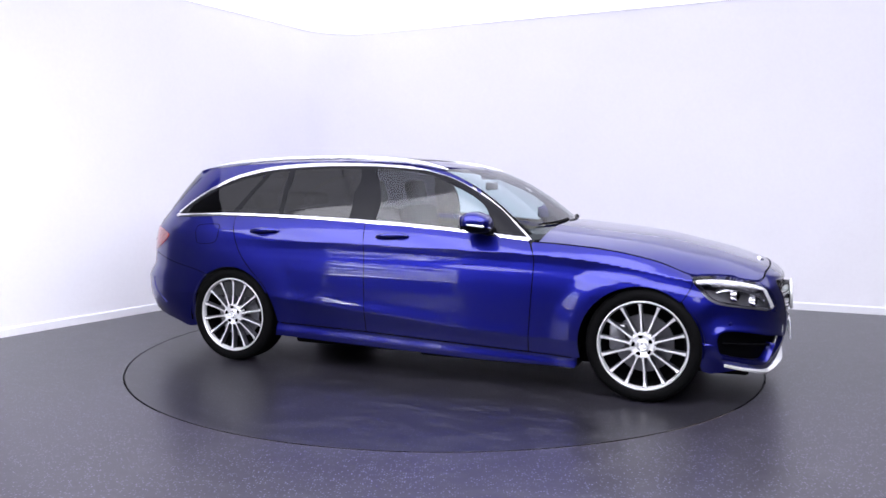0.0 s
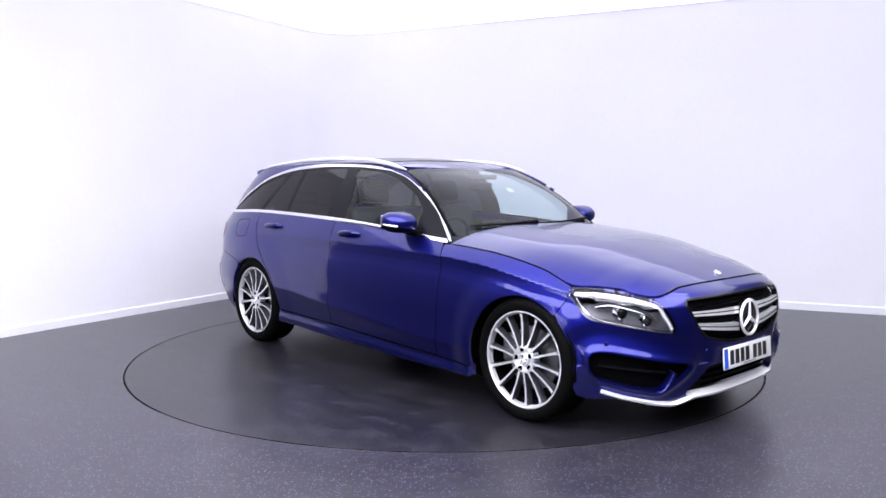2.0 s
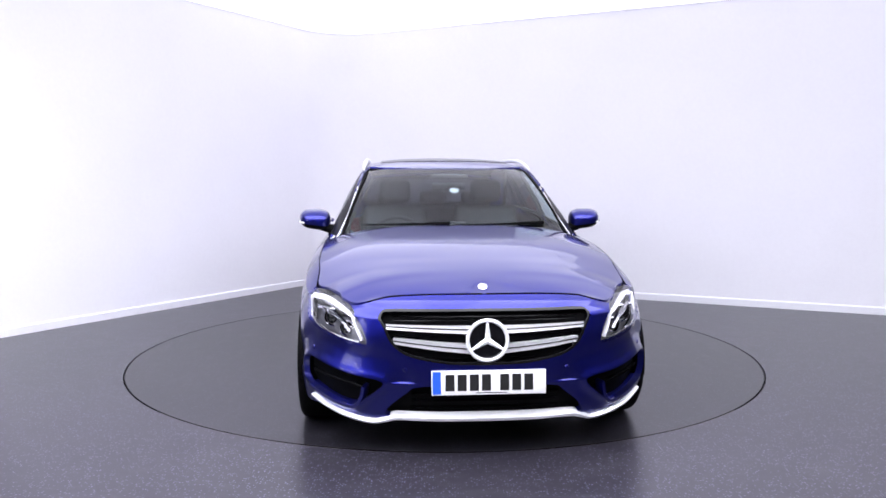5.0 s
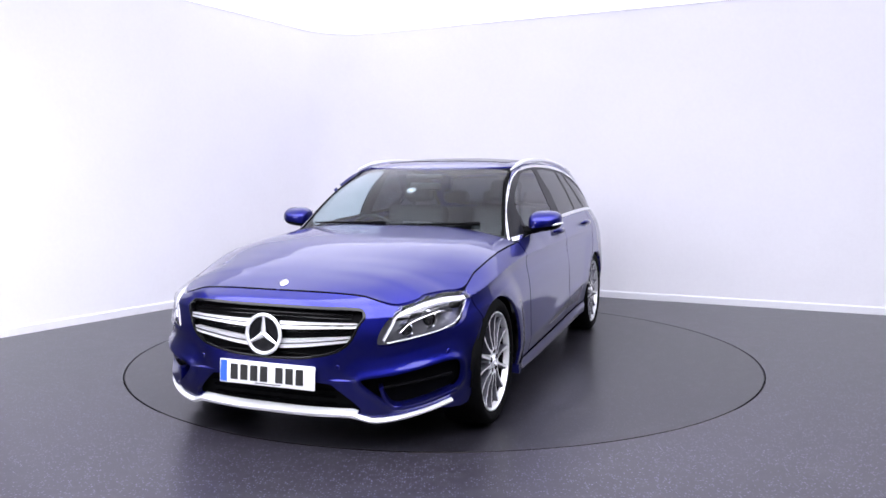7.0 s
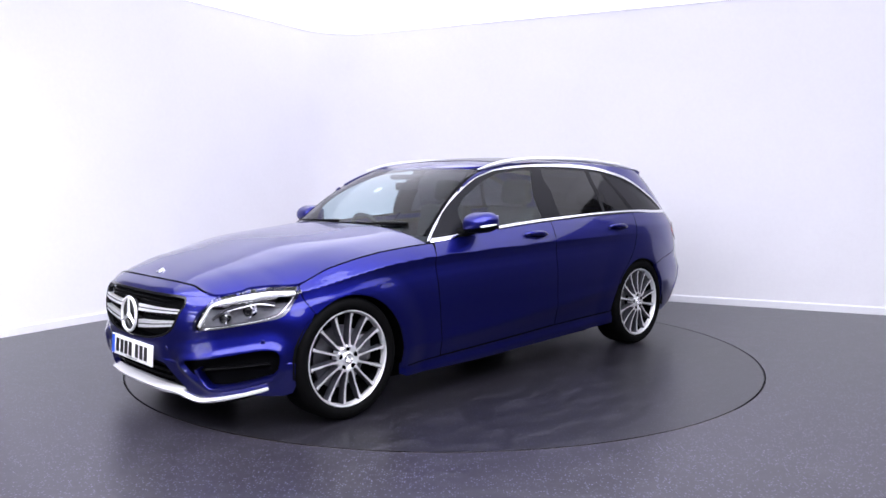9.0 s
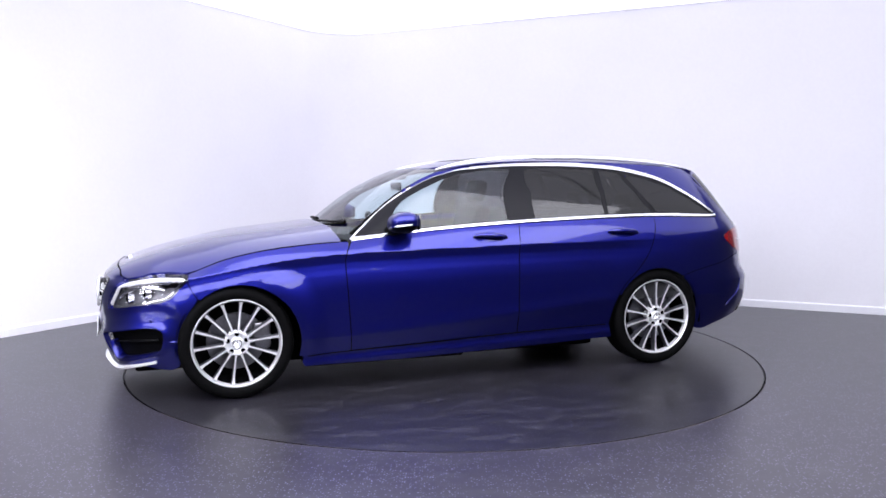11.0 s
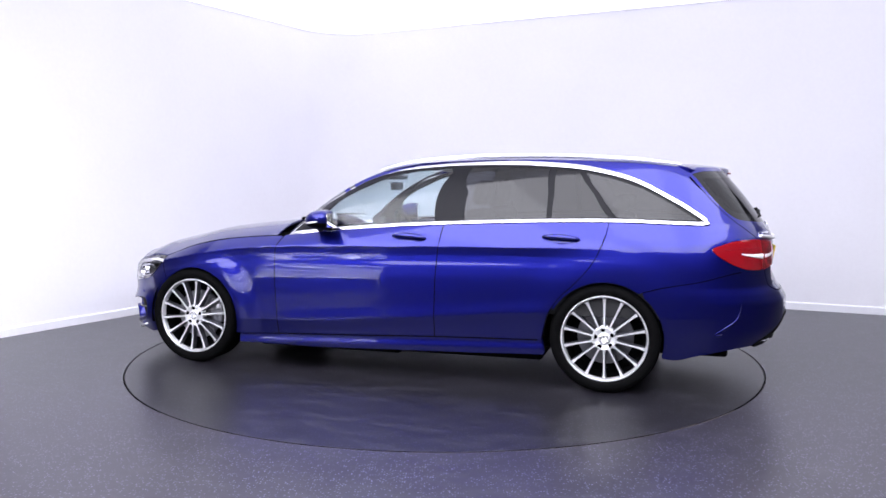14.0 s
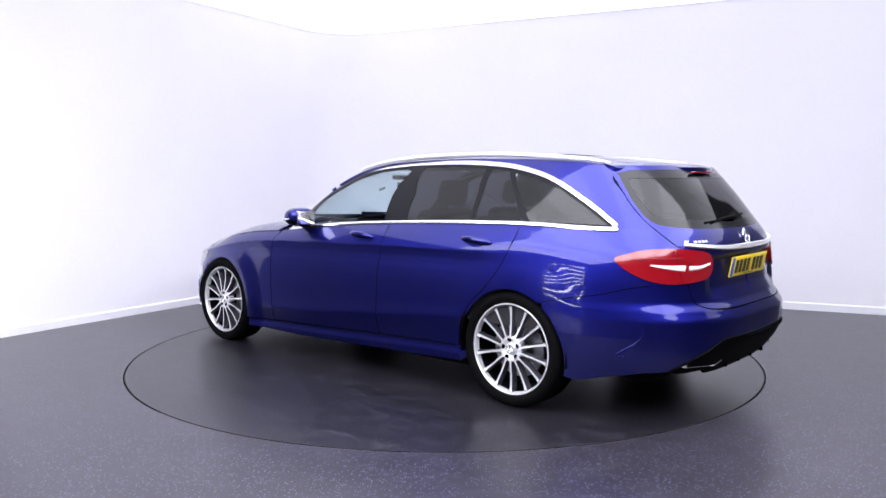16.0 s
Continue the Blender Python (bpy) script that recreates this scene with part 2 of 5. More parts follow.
def wall_strip(name, idx, label, mat):
    """A run of wall with thickness, from the floor to just past the ceiling."""
    inner, outer = PLAN, inset(PLAN, -0.12)
    bm = bmesh.new()
    cols = []
    for i in idx:
        cols.append([bm.verts.new((*p, z)) for p, z in ((inner[i], -0.02), (inner[i], CEILING + 0.1), (outer[i], CEILING + 0.1), (outer[i], -0.02))])
    for a, b in zip(cols, cols[1:]):
        for k in range(4):
            bm.faces.new((a[k], a[(k + 1) % 4], b[(k + 1) % 4], b[k]))
    bm.faces.new(cols[0])
    bm.faces.new(cols[-1])
    ob = part(name, bm, mat, None, smooth=25)
    return tagged(ob, label, "wall", kind="structure")


def skirting(idx, name):
    inner, mid = inset(PLAN, 0.014), PLAN
    bm = bmesh.new()
    cols = []
    for i in idx:
        a, b = inner[i], mid[i]
        cols.append([bm.verts.new((*p, z)) for p, z in ((b, 0.0), (a, 0.0), (a, 0.064), (a * 0.6 + b * 0.4, 0.073), (b, 0.075))])
    for a, b in zip(cols, cols[1:]):
        for k in range(4):
            bm.faces.new((a[k], a[k + 1], b[k + 1], b[k]))
    return tagged(part(name, bm, SKIRT, None, smooth=25), "low white painted skirting board along the showroom walls", "skirting", kind="structure")


def build_room():
    n = len(PLAN)
    corner = list(range(1, 20))
    wall_strip("wall_north", corner, "plain white painted studio walls meeting in a rounded corner", WALL)
    # unseen walls round the camera, added dark so paint and glass reflect less light
    wall_strip("wall_east", [19, 20, 21], "unseen dark grey side wall, added to darken the car reflections", DARKWALL)
    wall_strip("wall_south", [21, 22], "unseen dark grey rear wall, added to darken the car reflections", DARKWALL)
    wall_strip("wall_west", [22, 0, 1], "unseen dark grey side wall, added to darken the car reflections", DARKWALL)
    skirting(corner, "baseboard")
    # floor with a round hole for the turntable
    R = 2.243 + 0.008
    bm = bmesh.new()
    k = 128
    inner = [bm.verts.new((R * math.cos(2 * math.pi * i / k), R * math.sin(2 * math.pi * i / k), 0)) for i in range(k)]
    outer = [bm.verts.new((10 * math.cos(2 * math.pi * i / k) * 1.3, -2.5 + 10 * math.sin(2 * math.pi * i / k) * 1.3, 0)) for i in range(k)]
    low = [bm.verts.new((v.co.x, v.co.y, -0.05)) for v in inner]
    for i in range(k):
        j = (i + 1) % k
        bm.faces.new((inner[i], inner[j], outer[j], outer[i]))
        bm.faces.new((low[i], low[j], inner[j], inner[i]))
    tagged(part("floor", bm, FLOOR, None, smooth=30), "dark grey flecked safety vinyl floor with a satin sheen", "floor", kind="structure")
    bm = bmesh.new()
    bmesh.ops.create_circle(bm, cap_ends=True, segments=64, radius=2.6, matrix=Matrix.Translation((0, 0, -0.05)))
    tagged(part("floor_pit", bm, SEAM, None), "dark recess below the turntable", "floor pit", kind="structure")
    # sealant left in the front of the turntable's joint
    bm = bmesh.new()
    arc = np.linspace(radians(226), radians(316), 60)
    rows = [[bm.verts.new((r * math.cos(a), r * math.sin(a), z)) for a in arc] for r, z in ((2.2445, -0.012), (2.2448, -0.0006), (2.2505, -0.0004), (2.2508, -0.012))]
    for a, b in zip(rows, rows[1:]):
        for k in range(59):
            bm.faces.new((a[k], a[k + 1], b[k + 1], b[k]))
    tagged(part("trim", bm, TAN, None), "worn brown sealant in the turntable joint", "sealant", kind="structure")
    # ceiling
    bm = bmesh.new()
    lo = [bm.verts.new((*p, CEILING)) for p in inset(PLAN, -0.1)]
    hi = [bm.verts.new((*p, CEILING + 0.08)) for p in inset(PLAN, -0.1)]
    bm.faces.new(lo)
    bm.faces.new(hi)
    for i in range(n):
        bm.faces.new((lo[i], lo[(i + 1) % n], hi[(i + 1) % n], hi[i]))
    tagged(part("ceiling", bm, CEIL, None, smooth=0), "white painted flat ceiling with fine board joints", "ceiling", kind="structure")


def clipped(cell, plan):
    """The part of a convex cell that lies inside the convex plan."""
    out = list(cell)
    n = len(plan)
    for i in range(n):
        a, b = plan[i], plan[(i + 1) % n]
        side = lambda q: (b - a).x * (q - a).y - (b - a).y * (q - a).x
        new_out = []
        for j, q in enumerate(out):
            r = out[(j + 1) % len(out)]
            sq, sr = -side(q), -side(r)
            if sq >= 0:
                new_out.append(q)
            if sq * sr < 0:
                new_out.append(q + (r - q) * (sq / (sq - sr)))
        out = new_out
        if len(out) < 3:
            return []
    return out


def slab(outline, z0, z1):
    bm = bmesh.new()
    lo, hi = [bm.verts.new((*q, z0)) for q in outline], [bm.verts.new((*q, z1)) for q in outline]
    bm.faces.new(lo)
    bm.faces.new(hi)
    for i in range(len(lo)):
        bm.faces.new((lo[i], lo[(i + 1) % len(lo)], hi[(i + 1) % len(lo)], hi[i]))
    return bm


def build_overhead_glow():
    """White ceiling boards with hairline joints, laid parallel to the long wall, their lit look put in as glow; then
    added light boxes.
    """
    u = Vector((6.2, 10.5)).normalized()
    v = Vector((u.y, -u.x))
    o = Vector((-0.09, 2.30))
    field_ = inset(PLAN, PANEL_MARGIN)
    for i in range(-7, 7):
        for j in range(-6, 3):
            c = [o + v * (1.58 * (i + a)) + u * (2.6 * (j + b) + 0.9) for a, b in ((0.004, 0.002), (0.004, 0.998), (0.996, 0.998), (0.996, 0.002))]
            full = clipped(c, field_)
            if len(full) < 3:
                continue
            area = 0.5 * abs(sum(full[k].x * full[k - 1].y - full[k].y * full[k - 1].x for k in range(len(full))))
            if area < 0.001 or max(q.y for q in full) < PANEL_END:
                continue
            mid = sum(full, Vector((0, 0))) / len(full)
            e = tagged(new("ceiling_board"), "flat white ceiling board with hairline joints, its brightness put in as glow", "ceiling light", "luminous ceiling lights")
            part("panel_frame", slab(full, CEILING - 0.010, CEILING - 0.001), SKIRT, e, "slim white frame", 0)
            part("diffuser", slab([mid + (q - mid) * 0.997 for q in full], CEILING - 0.014, CEILING - 0.0095), CEIL_GLOW, e, "glowing white sheet that makes the board look lit", 0)
    # added unseen light boxes, bright and dim in turn, to light walls and car
    x = -5.0
    for k in range(9):
        w, glow = (0.7, LAMP_DIM) if k % 2 else (1.1, LAMP_BRIGHT)
        e = tagged(new("added_light_box"), "unseen white light box added below the ceiling to light the room", "light box", "row of light boxes")
        part("housing", box(bmesh.new(), (x, -6.8, CEILING - 0.10), (x + w - 0.002, -1.55, CEILING - 0.05), 0.006), SKIRT, e, "white housing")
        part("diffuser", box(bmesh.new(), (x + 0.002, -6.78, CEILING - 0.108), (x + w - 0.004, -1.57, CEILING - 0.099)), glow, e, "glowing diffuser", 0)
        part("hanger", box(bmesh.new(), (x + w / 2 - 0.05, -2.3, CEILING - 0.06), (x + w / 2 + 0.05, -2.2, CEILING), 0.004), SKIRT, e, "white hanger")
        x += w


PANEL_MARGIN, PANEL_END = 0.012, -2.0


def build_light_bank():
    """An upright rack of bare fluorescent tubes against the long wall, beside the camera."""
    e = tagged(new("light_bank"), "tall rack of glowing horizontal fluorescent tubes by the wall", "studio light")
    w, h = 1.0, 1.75
    for x in (-w, w):
        part("upright", box(bmesh.new(), (x - 0.02, 0.0, 0.0), (x + 0.02, 0.05, 0.45 + h), 0.005), SKIRT, e, "white upright")
        part("foot", box(bmesh.new(), (x - 0.03, -0.1, 0.0), (x + 0.03, 0.35, 0.03), 0.005), SKIRT, e, "white foot")
    for k in range(7):
        z = 0.60 + 0.25 * k
        part("batten", box(bmesh.new(), (-w, 0.0, z - 0.02), (w, 0.04, z + 0.02), 0.005), BLACK, e, "black batten")
        part("tube_lamp", tube(bmesh.new(), [(-w * 0.95, 0.07, z), (0, 0.07, z), (w * 0.95, 0.07, z)], 0.019, 10), TUBE, e, "glowing fluorescent tube")
    e.matrix_basis = pose(-4.75, -4.9, 0, 0, 0, 290)


# ---------------------------------------------------------------- the car's form
# x ahead from the turntable's centre, y to the car's left, z up
XF, XR, WHEEL_Z = 1.577, -1.263, 0.331
belt = curve1([(-2.4, 1.02), (-1.85, 1.02), (-1.3, 1.034), (-1.0, 1.03), (-0.26, 1.005), (0.49, 0.957), (0.88, 0.915), (1.1, 0.902), (1.35, 0.878), (1.55, 0.842), (1.7, 0.80), (1.85, 0.752), (2.0, 0.722), (2.2, 0.705), (2.4, 0.69)])
lowline = curve1([(-2.4, 0.47), (-0.94, 0.475), (-0.22, 0.42), (0.9, 0.34), (2.4, 0.32)])
flank = curve1([(0.0, 0.803), (0.1, 0.757), (0.2, 0.705), (0.3, 0.646), (0.38, 0.585), (0.5, 0.45)])
crease = curve1([(-2.4, 0.868), (-0.87, 0.866), (-0.2, 0.857), (0.5, 0.845), (0.9, 0.835), (1.2, 0.815), (1.5, 0.775), (1.75, 0.728), (2.0, 0.685), (2.4, 0.64)])
below = curve1([(0.0, 0.8795), (0.02, 0.8775), (0.045, 0.8772), (0.08, 0.8818), (0.13, 0.892), (0.20, 0.9005), (0.30, 0.9045), (0.40, 0.905), (0.55, 0.901), (0.8, 0.893)])
plain = curve1([(-0.9, 0.893), (-0.6, 0.902), (-0.42, 0.905), (-0.30, 0.9), (-0.20, 0.888), (-0.12, 0.868), (-0.05, 0.833), (0.0, 0.803)])


def ease(t):
    t = np.clip(t, 0, 1)
    return t * t * (3 - 2 * t)


def half_width(x, z):
    """Half the body's width: shoulder, crease through the doors, rising lower line, flared arches."""
    x, z = np.asarray(x, float), np.asarray(z, float)
    zb, zc = belt(x), crease(x)
    u = np.clip((z - zc) / (zb - zc), 0, 1)
    creased = np.where(z > zc, 0.8795 - 0.0765 * (0.72 * u + 0.28 * u * u), below(zc - z))
    k = ease((x + 1.45) / 0.75)
    w = np.where(z > zb, flank(np.maximum(z - zb, 0)), plain(z - zb) * (1 - k) + creased * k)
    over = z - lowline(x)
    under = np.maximum(0, -over)
    mid = np.clip((1.1 - np.abs(x)) / 0.3, 0, 1)
    w = w + 0.006 * np.exp(-(over / 0.05) ** 2) * mid - 0.14 * under
    for cx, amp, far in ((XF - 0.02, 0.020, 0.17), (XR, 0.007, 0.22)):
        r = np.hypot(x - cx, z - 0.33)
        w = w + amp * (1 - ease((r - 0.37) / far)) * np.clip((zc + 0.02 - z) / 0.10, 0, 1)
    return w


class Wrap:
    """The body's skin, unrolled: s runs from the nose's middle round the left side to the tail's middle, z up."""

    def __init__(self, nose, front, nf, tail, rear, nr):
        self.nose, self.front, self.nf, self.tail, self.rear, self.nr = nose, front, nf, tail, rear, nr
        phi = np.linspace(0, math.pi / 2, 400)
        self.phi = phi
        z = 0.55 if nose(0.55) > 2 else 1.15
        self.tabs = []
        for a, n in ((nose(z) - front(z), nf), (rear(z) - tail(z), nr)):
            X, Y = a * np.cos(phi) ** (2 / n), 0.9 * np.sin(phi) ** (2 / n)
            L = np.concatenate([[0], np.cumsum(np.hypot(np.diff(X), np.diff(Y)))])
            self.tabs.append(L[-1] - L)
        self.smin = -1.0 - self.tabs[0][0]
        self.smax = 1.0 + self.tabs[1][0]

    # s: -1..1 is the side between the two corner starts; beyond it the corners
    def phi_of(self, s, k):
        over = -1 - s if k == 0 else s - 1
        return np.interp(np.clip(over, 0, None), self.tabs[k][::-1], self.phi[::-1])

    def at(self, s, z):
        s, z = np.broadcast_arrays(np.asarray(s, float), np.asarray(z, float))
        fr, re, no, ta = self.front(z), self.rear(z), self.nose(z), self.tail(z)
        x = fr + (re - fr) * (np.clip(s, -1, 1) + 1) / 2
        k = np.ones_like(x)
        f, r = s < -1, s > 1
        pf, pr = self.phi_of(s, 0), self.phi_of(s, 1)
        x = np.where(f, fr + (no - fr) * np.cos(pf) ** (2 / self.nf), x)
        x = np.where(r, re - (re - ta) * np.cos(pr) ** (2 / self.nr), x)
        k = np.where(f, np.abs(np.sin(pf)) ** (2 / self.nf), k)
        k = np.where(r, np.abs(np.sin(pr)) ** (2 / self.nr), k)
        return np.stack([x, half_width(x, z) * k, z], -1)

    def normal(self, s, z):
        e = 2e-3
        a = self.at(s + e, z) - self.at(s - e, z)
        b = self.at(s, z + e) - self.at(s, z - e)
        n = np.cross(b, a)
        n /= np.linalg.norm(n, axis=-1, keepdims=True) + 1e-12
        v = self.at(s, z)
        flip = n[..., 0] * (v[..., 0] / 2.3) ** 3 + n[..., 1] * v[..., 1] / 0.9 < 0
        return np.where(flip[..., None], -n, n)

    def sx(self, x, z):
        """s of the side's point at x."""
        fr, re, no, ta = self.front(z), self.rear(z), self.nose(z), self.tail(z)
        if x > fr:
            c = min(1, (x - fr) / (no - fr))
            return -1 - float(np.interp(math.acos(c ** (self.nf / 2)), self.phi, self.tabs[0]))
        if x < re:
            c = min(1, (re - x) / (re - ta))
            return 1 + float(np.interp(math.acos(c ** (self.nr / 2)), self.phi, self.tabs[1]))
        return float((x - fr) / (re - fr) * 2 - 1)

    def sy(self, y, z, k):
        """s of the front's (k 0) or rear's (k 1) point at y."""
        s = np.linspace(-1, self.smin, 500) if k == 0 else np.linspace(1, self.smax, 500)
        yy = self.at(s, np.full(500, z))[:, 1]
        return float(np.interp(y, yy[::-1], s[::-1]))

    def path(self, keys, k=8, closed=False, smooth=True):
        """Outline in (s, z) from keys: (x, z) on the side, ('f', y, z) on the front, ('r', y, z) on the rear."""
        out = []
        for q in keys:
            if q[0] == "f":
                out.append((self.sy(q[1], q[2], 0), q[2]))
            elif q[0] == "r":
                out.append((self.sy(q[1], q[2], 1), q[2]))
            elif q[0] == "s":
                out.append((q[1], q[2]))
            else:
                out.append((self.sx(q[0], q[1]), q[1]))
        return smooth_path(out, k, closed) if smooth else np.array(out)


def const(v):
    return lambda z: np.asarray(z, float) * 0 + v


tail_line = curve1([(0.1, -2.10), (0.2, -2.17), (0.3, -2.27), (0.42, -2.335), (0.55, -2.34), (0.60, -2.315), (0.66, -2.275), (0.8, -2.262), (0.92, -2.25), (0.98, -2.222), (1.04, -2.18), (1.2, -2.065), (1.34, -1.945), (1.45, -1.83)])
LOWER = Wrap(curve1([(0.1, 2.24), (0.17, 2.30), (0.2, 2.32), (0.3, 2.345), (0.45, 2.365), (0.56, 2.365), (0.66, 2.345), (0.71, 2.315), (0.75, 2.255), (0.79, 2.19), (0.9, 2.0), (1.1, 1.7)]), const(1.30), 3.2, tail_line, const(-1.25), 3.2)
screen_line = curve1([(0.85, 1.12), (0.95, 1.0), (1.0, 0.935), (1.08, 0.84), (1.16, 0.735), (1.23, 0.625), (1.29, 0.51), (1.37, 0.315), (1.45, 0.10)])
UPPER = Wrap(screen_line, lambda z: screen_line(z) - 0.34, 2.6, tail_line, const(-1.25), 3.2)


def skin(name, wrap, field, box_, mat, parent, label="", cell=0.009, lift=0.0, flange=0.016, mirror=0, push=None):
    """A panel of the skin where field(P) < 0, its edge fitted to the outline, with a turned-in flange.
    mirror: 0 left side alone, 1 right side alone, 2 both joined over the middle."""
    s0, s1, z0, z1 = box_
    ns, nz = int((s1 - s0) / cell) + 2, int((z1 - z0) / cell) + 2
    S, Z = np.meshgrid(np.linspace(s0, s1, ns), np.linspace(z0, z1, nz), indexing="ij")
    P = np.stack([S.ravel(), Z.ravel()], -1)
    d = field(P)
    e = 1e-4
    near = np.abs(d) < cell * 0.75
    Q = P[near]
    for _ in range(2):
        dn = field(Q)
        g = np.stack([field(Q + [e, 0]) - field(Q - [e, 0]), field(Q + [0, e]) - field(Q - [0, e])], -1) / (2 * e)
        g /= np.maximum(np.linalg.norm(g, axis=1, keepdims=True), 0.3)
        Q = Q - np.clip(dn, -cell, cell)[:, None] * g
    Q[:, 0] = np.clip(Q[:, 0], s0, s1)
    moved = P.copy()
    moved[near] = Q
    idx = np.arange(ns * nz).reshape(ns, nz)
    F = np.stack([idx[:-1, :-1], idx[1:, :-1], idx[1:, 1:], idx[:-1, 1:]], -1).reshape(-1, 4)
    inside = field(moved[F].mean(1)) < 0
    on = np.where(near, 0, d)
    inside &= (on[F].max(1) <= cell * 0.4)
    F = F[inside]
    if not len(F):
        return None
    used, inv = np.unique(F, return_inverse=True)
    F = inv.reshape(-1, 4)
    U = moved[used]
    V = wrap.at(U[:, 0], U[:, 1])
    N = wrap.normal(U[:, 0], U[:, 1])
    V = V + N * lift
    if push is not None:
        def pos(q):
            a = wrap.at(q[:, 0], q[:, 1])
            return a + wrap.normal(q[:, 0], q[:, 1]) * (lift + push(q, a))[:, None]
        V = pos(U)
        e = 3e-3
        ds, dz = np.array([e, 0]), np.array([0, e])
        M = np.cross(pos(U + dz) - pos(U - dz), pos(U + ds) - pos(U - ds))
        M /= np.linalg.norm(M, axis=1, keepdims=True) + 1e-12
        N = np.where(((M * N).sum(1) < 0)[:, None], -M, M)
    centre = (U[:, 0] <= wrap.smin + 1e-6) | (U[:, 0] >= wrap.smax - 1e-6)
    V[centre, 1] = 0
    count = len(F)
    if flange:
        E = np.concatenate([F[:, [0, 1]], F[:, [1, 2]], F[:, [2, 3]], F[:, [3, 0]]])
        key = np.sort(E, 1)
        _, first, cnt = np.unique(key, axis=0, return_index=True, return_counts=True)
        B = E[first[cnt == 1]]
        B = B[~(centre[B[:, 0]] & centre[B[:, 1]])]
        bu, binv = np.unique(B, return_inverse=True)
        binv = binv.reshape(-1, 2)
        n0 = len(V)
        V = np.concatenate([V, V[bu], V[bu] - N[bu] * flange])
        N = np.concatenate([N, N[bu], N[bu]])
        centre = np.concatenate([centre, centre[bu], centre[bu]])
        FL = np.stack([binv[:, 1] + n0, binv[:, 0] + n0, binv[:, 0] + n0 + len(bu), binv[:, 1] + n0 + len(bu)], -1)
        F = np.concatenate([F, FL])
    Q = F[:count]
    if (np.cross(V[Q[:, 2]] - V[Q[:, 0]], V[Q[:, 3]] - V[Q[:, 1]]) * N[Q[:, 0]]).sum() < 0:
        F = F[:, ::-1]
    R, NR = V * [1, -1, 1], N * [1, -1, 1]
    if mirror == 1:
        V, F, N = R, F[:, ::-1], NR
    elif mirror == 2:
        n0 = len(V)
        link = np.where(centre, np.arange(n0), np.arange(n0) + n0)
        V, F, N = np.concatenate([V, R]), np.concatenate([F, link[F][:, ::-1]]), np.concatenate([N, NR])
    ob = mesh_object(name, V, F, mat, parent, label)
    ob.data.normals_split_custom_set_from_vertices([tuple(q) for q in N])
    return ob


def poly(path):
    return lambda P: sdf(path, P)


def minus(a, *cuts):
    return lambda P: np.maximum.reduce([a(P)] + [-c(P) for c in cuts])


def shrunk(a, d):
    return lambda P: a(P) + d


def span(path, grow=0.02):
    a = np.asarray(path)
    return a[:, 0].min() - grow, a[:, 0].max() + grow, a[:, 1].min() - grow, a[:, 1].max() + grow


def clip_span(b, wrap):
    return max(b[0], wrap.smin), min(b[1], wrap.smax), b[2], b[3]


def ribbon(name, wrap, path, width, lift, mat, parent, label="", depth=0.008, side=1, closed=False, double=False, k=None):
    """A flat bar laid along a path on the skin. double: also on the other side, joined over the middle."""
    p = np.asarray(path)
    t = np.gradient(p, axis=0)
    if closed:
        t = np.roll(p, -1, 0) - np.roll(p, 1, 0)
    t /= np.linalg.norm(t, axis=1, keepdims=True) + 1e-12
    nrm = np.stack([-t[:, 1], t[:, 0]], -1)
    w = np.asarray(width(np.linspace(0, 1, len(p))) if callable(width) else np.full(len(p), width))[:, None] / 2
    rows = []
    for off, h in ((-1, -depth), (-1, lift * 0.6), (-0.7, lift), (0.7, lift), (1, lift * 0.6), (1, -depth)):
        q = p + nrm * w * off
        q[:, 0] = np.clip(q[:, 0], wrap.smin, wrap.smax)
        rows.append(wrap.at(q[:, 0], q[:, 1]) + wrap.normal(q[:, 0], q[:, 1]) * h)
    bm = bmesh.new()
    for sgn in ((side, -side) if double else (side,)):
        vs = [[bm.verts.new((v[0], v[1] * sgn, v[2])) for v in r] for r in rows]
        n = len(p)
        for a, b in zip(vs, vs[1:]):
            for i in range(n if closed else n - 1):
                j = (i + 1) % n
                bm.faces.new((a[i], a[j], b[j], b[i]))
        if not closed:
            if not double:
                bm.faces.new([r[0] for r in vs])
            bm.faces.new([r[-1] for r in vs])
    bmesh.ops.remove_doubles(bm, verts=bm.verts, dist=1e-5)
    return part(name, bm, mat, parent, label, smooth=50)


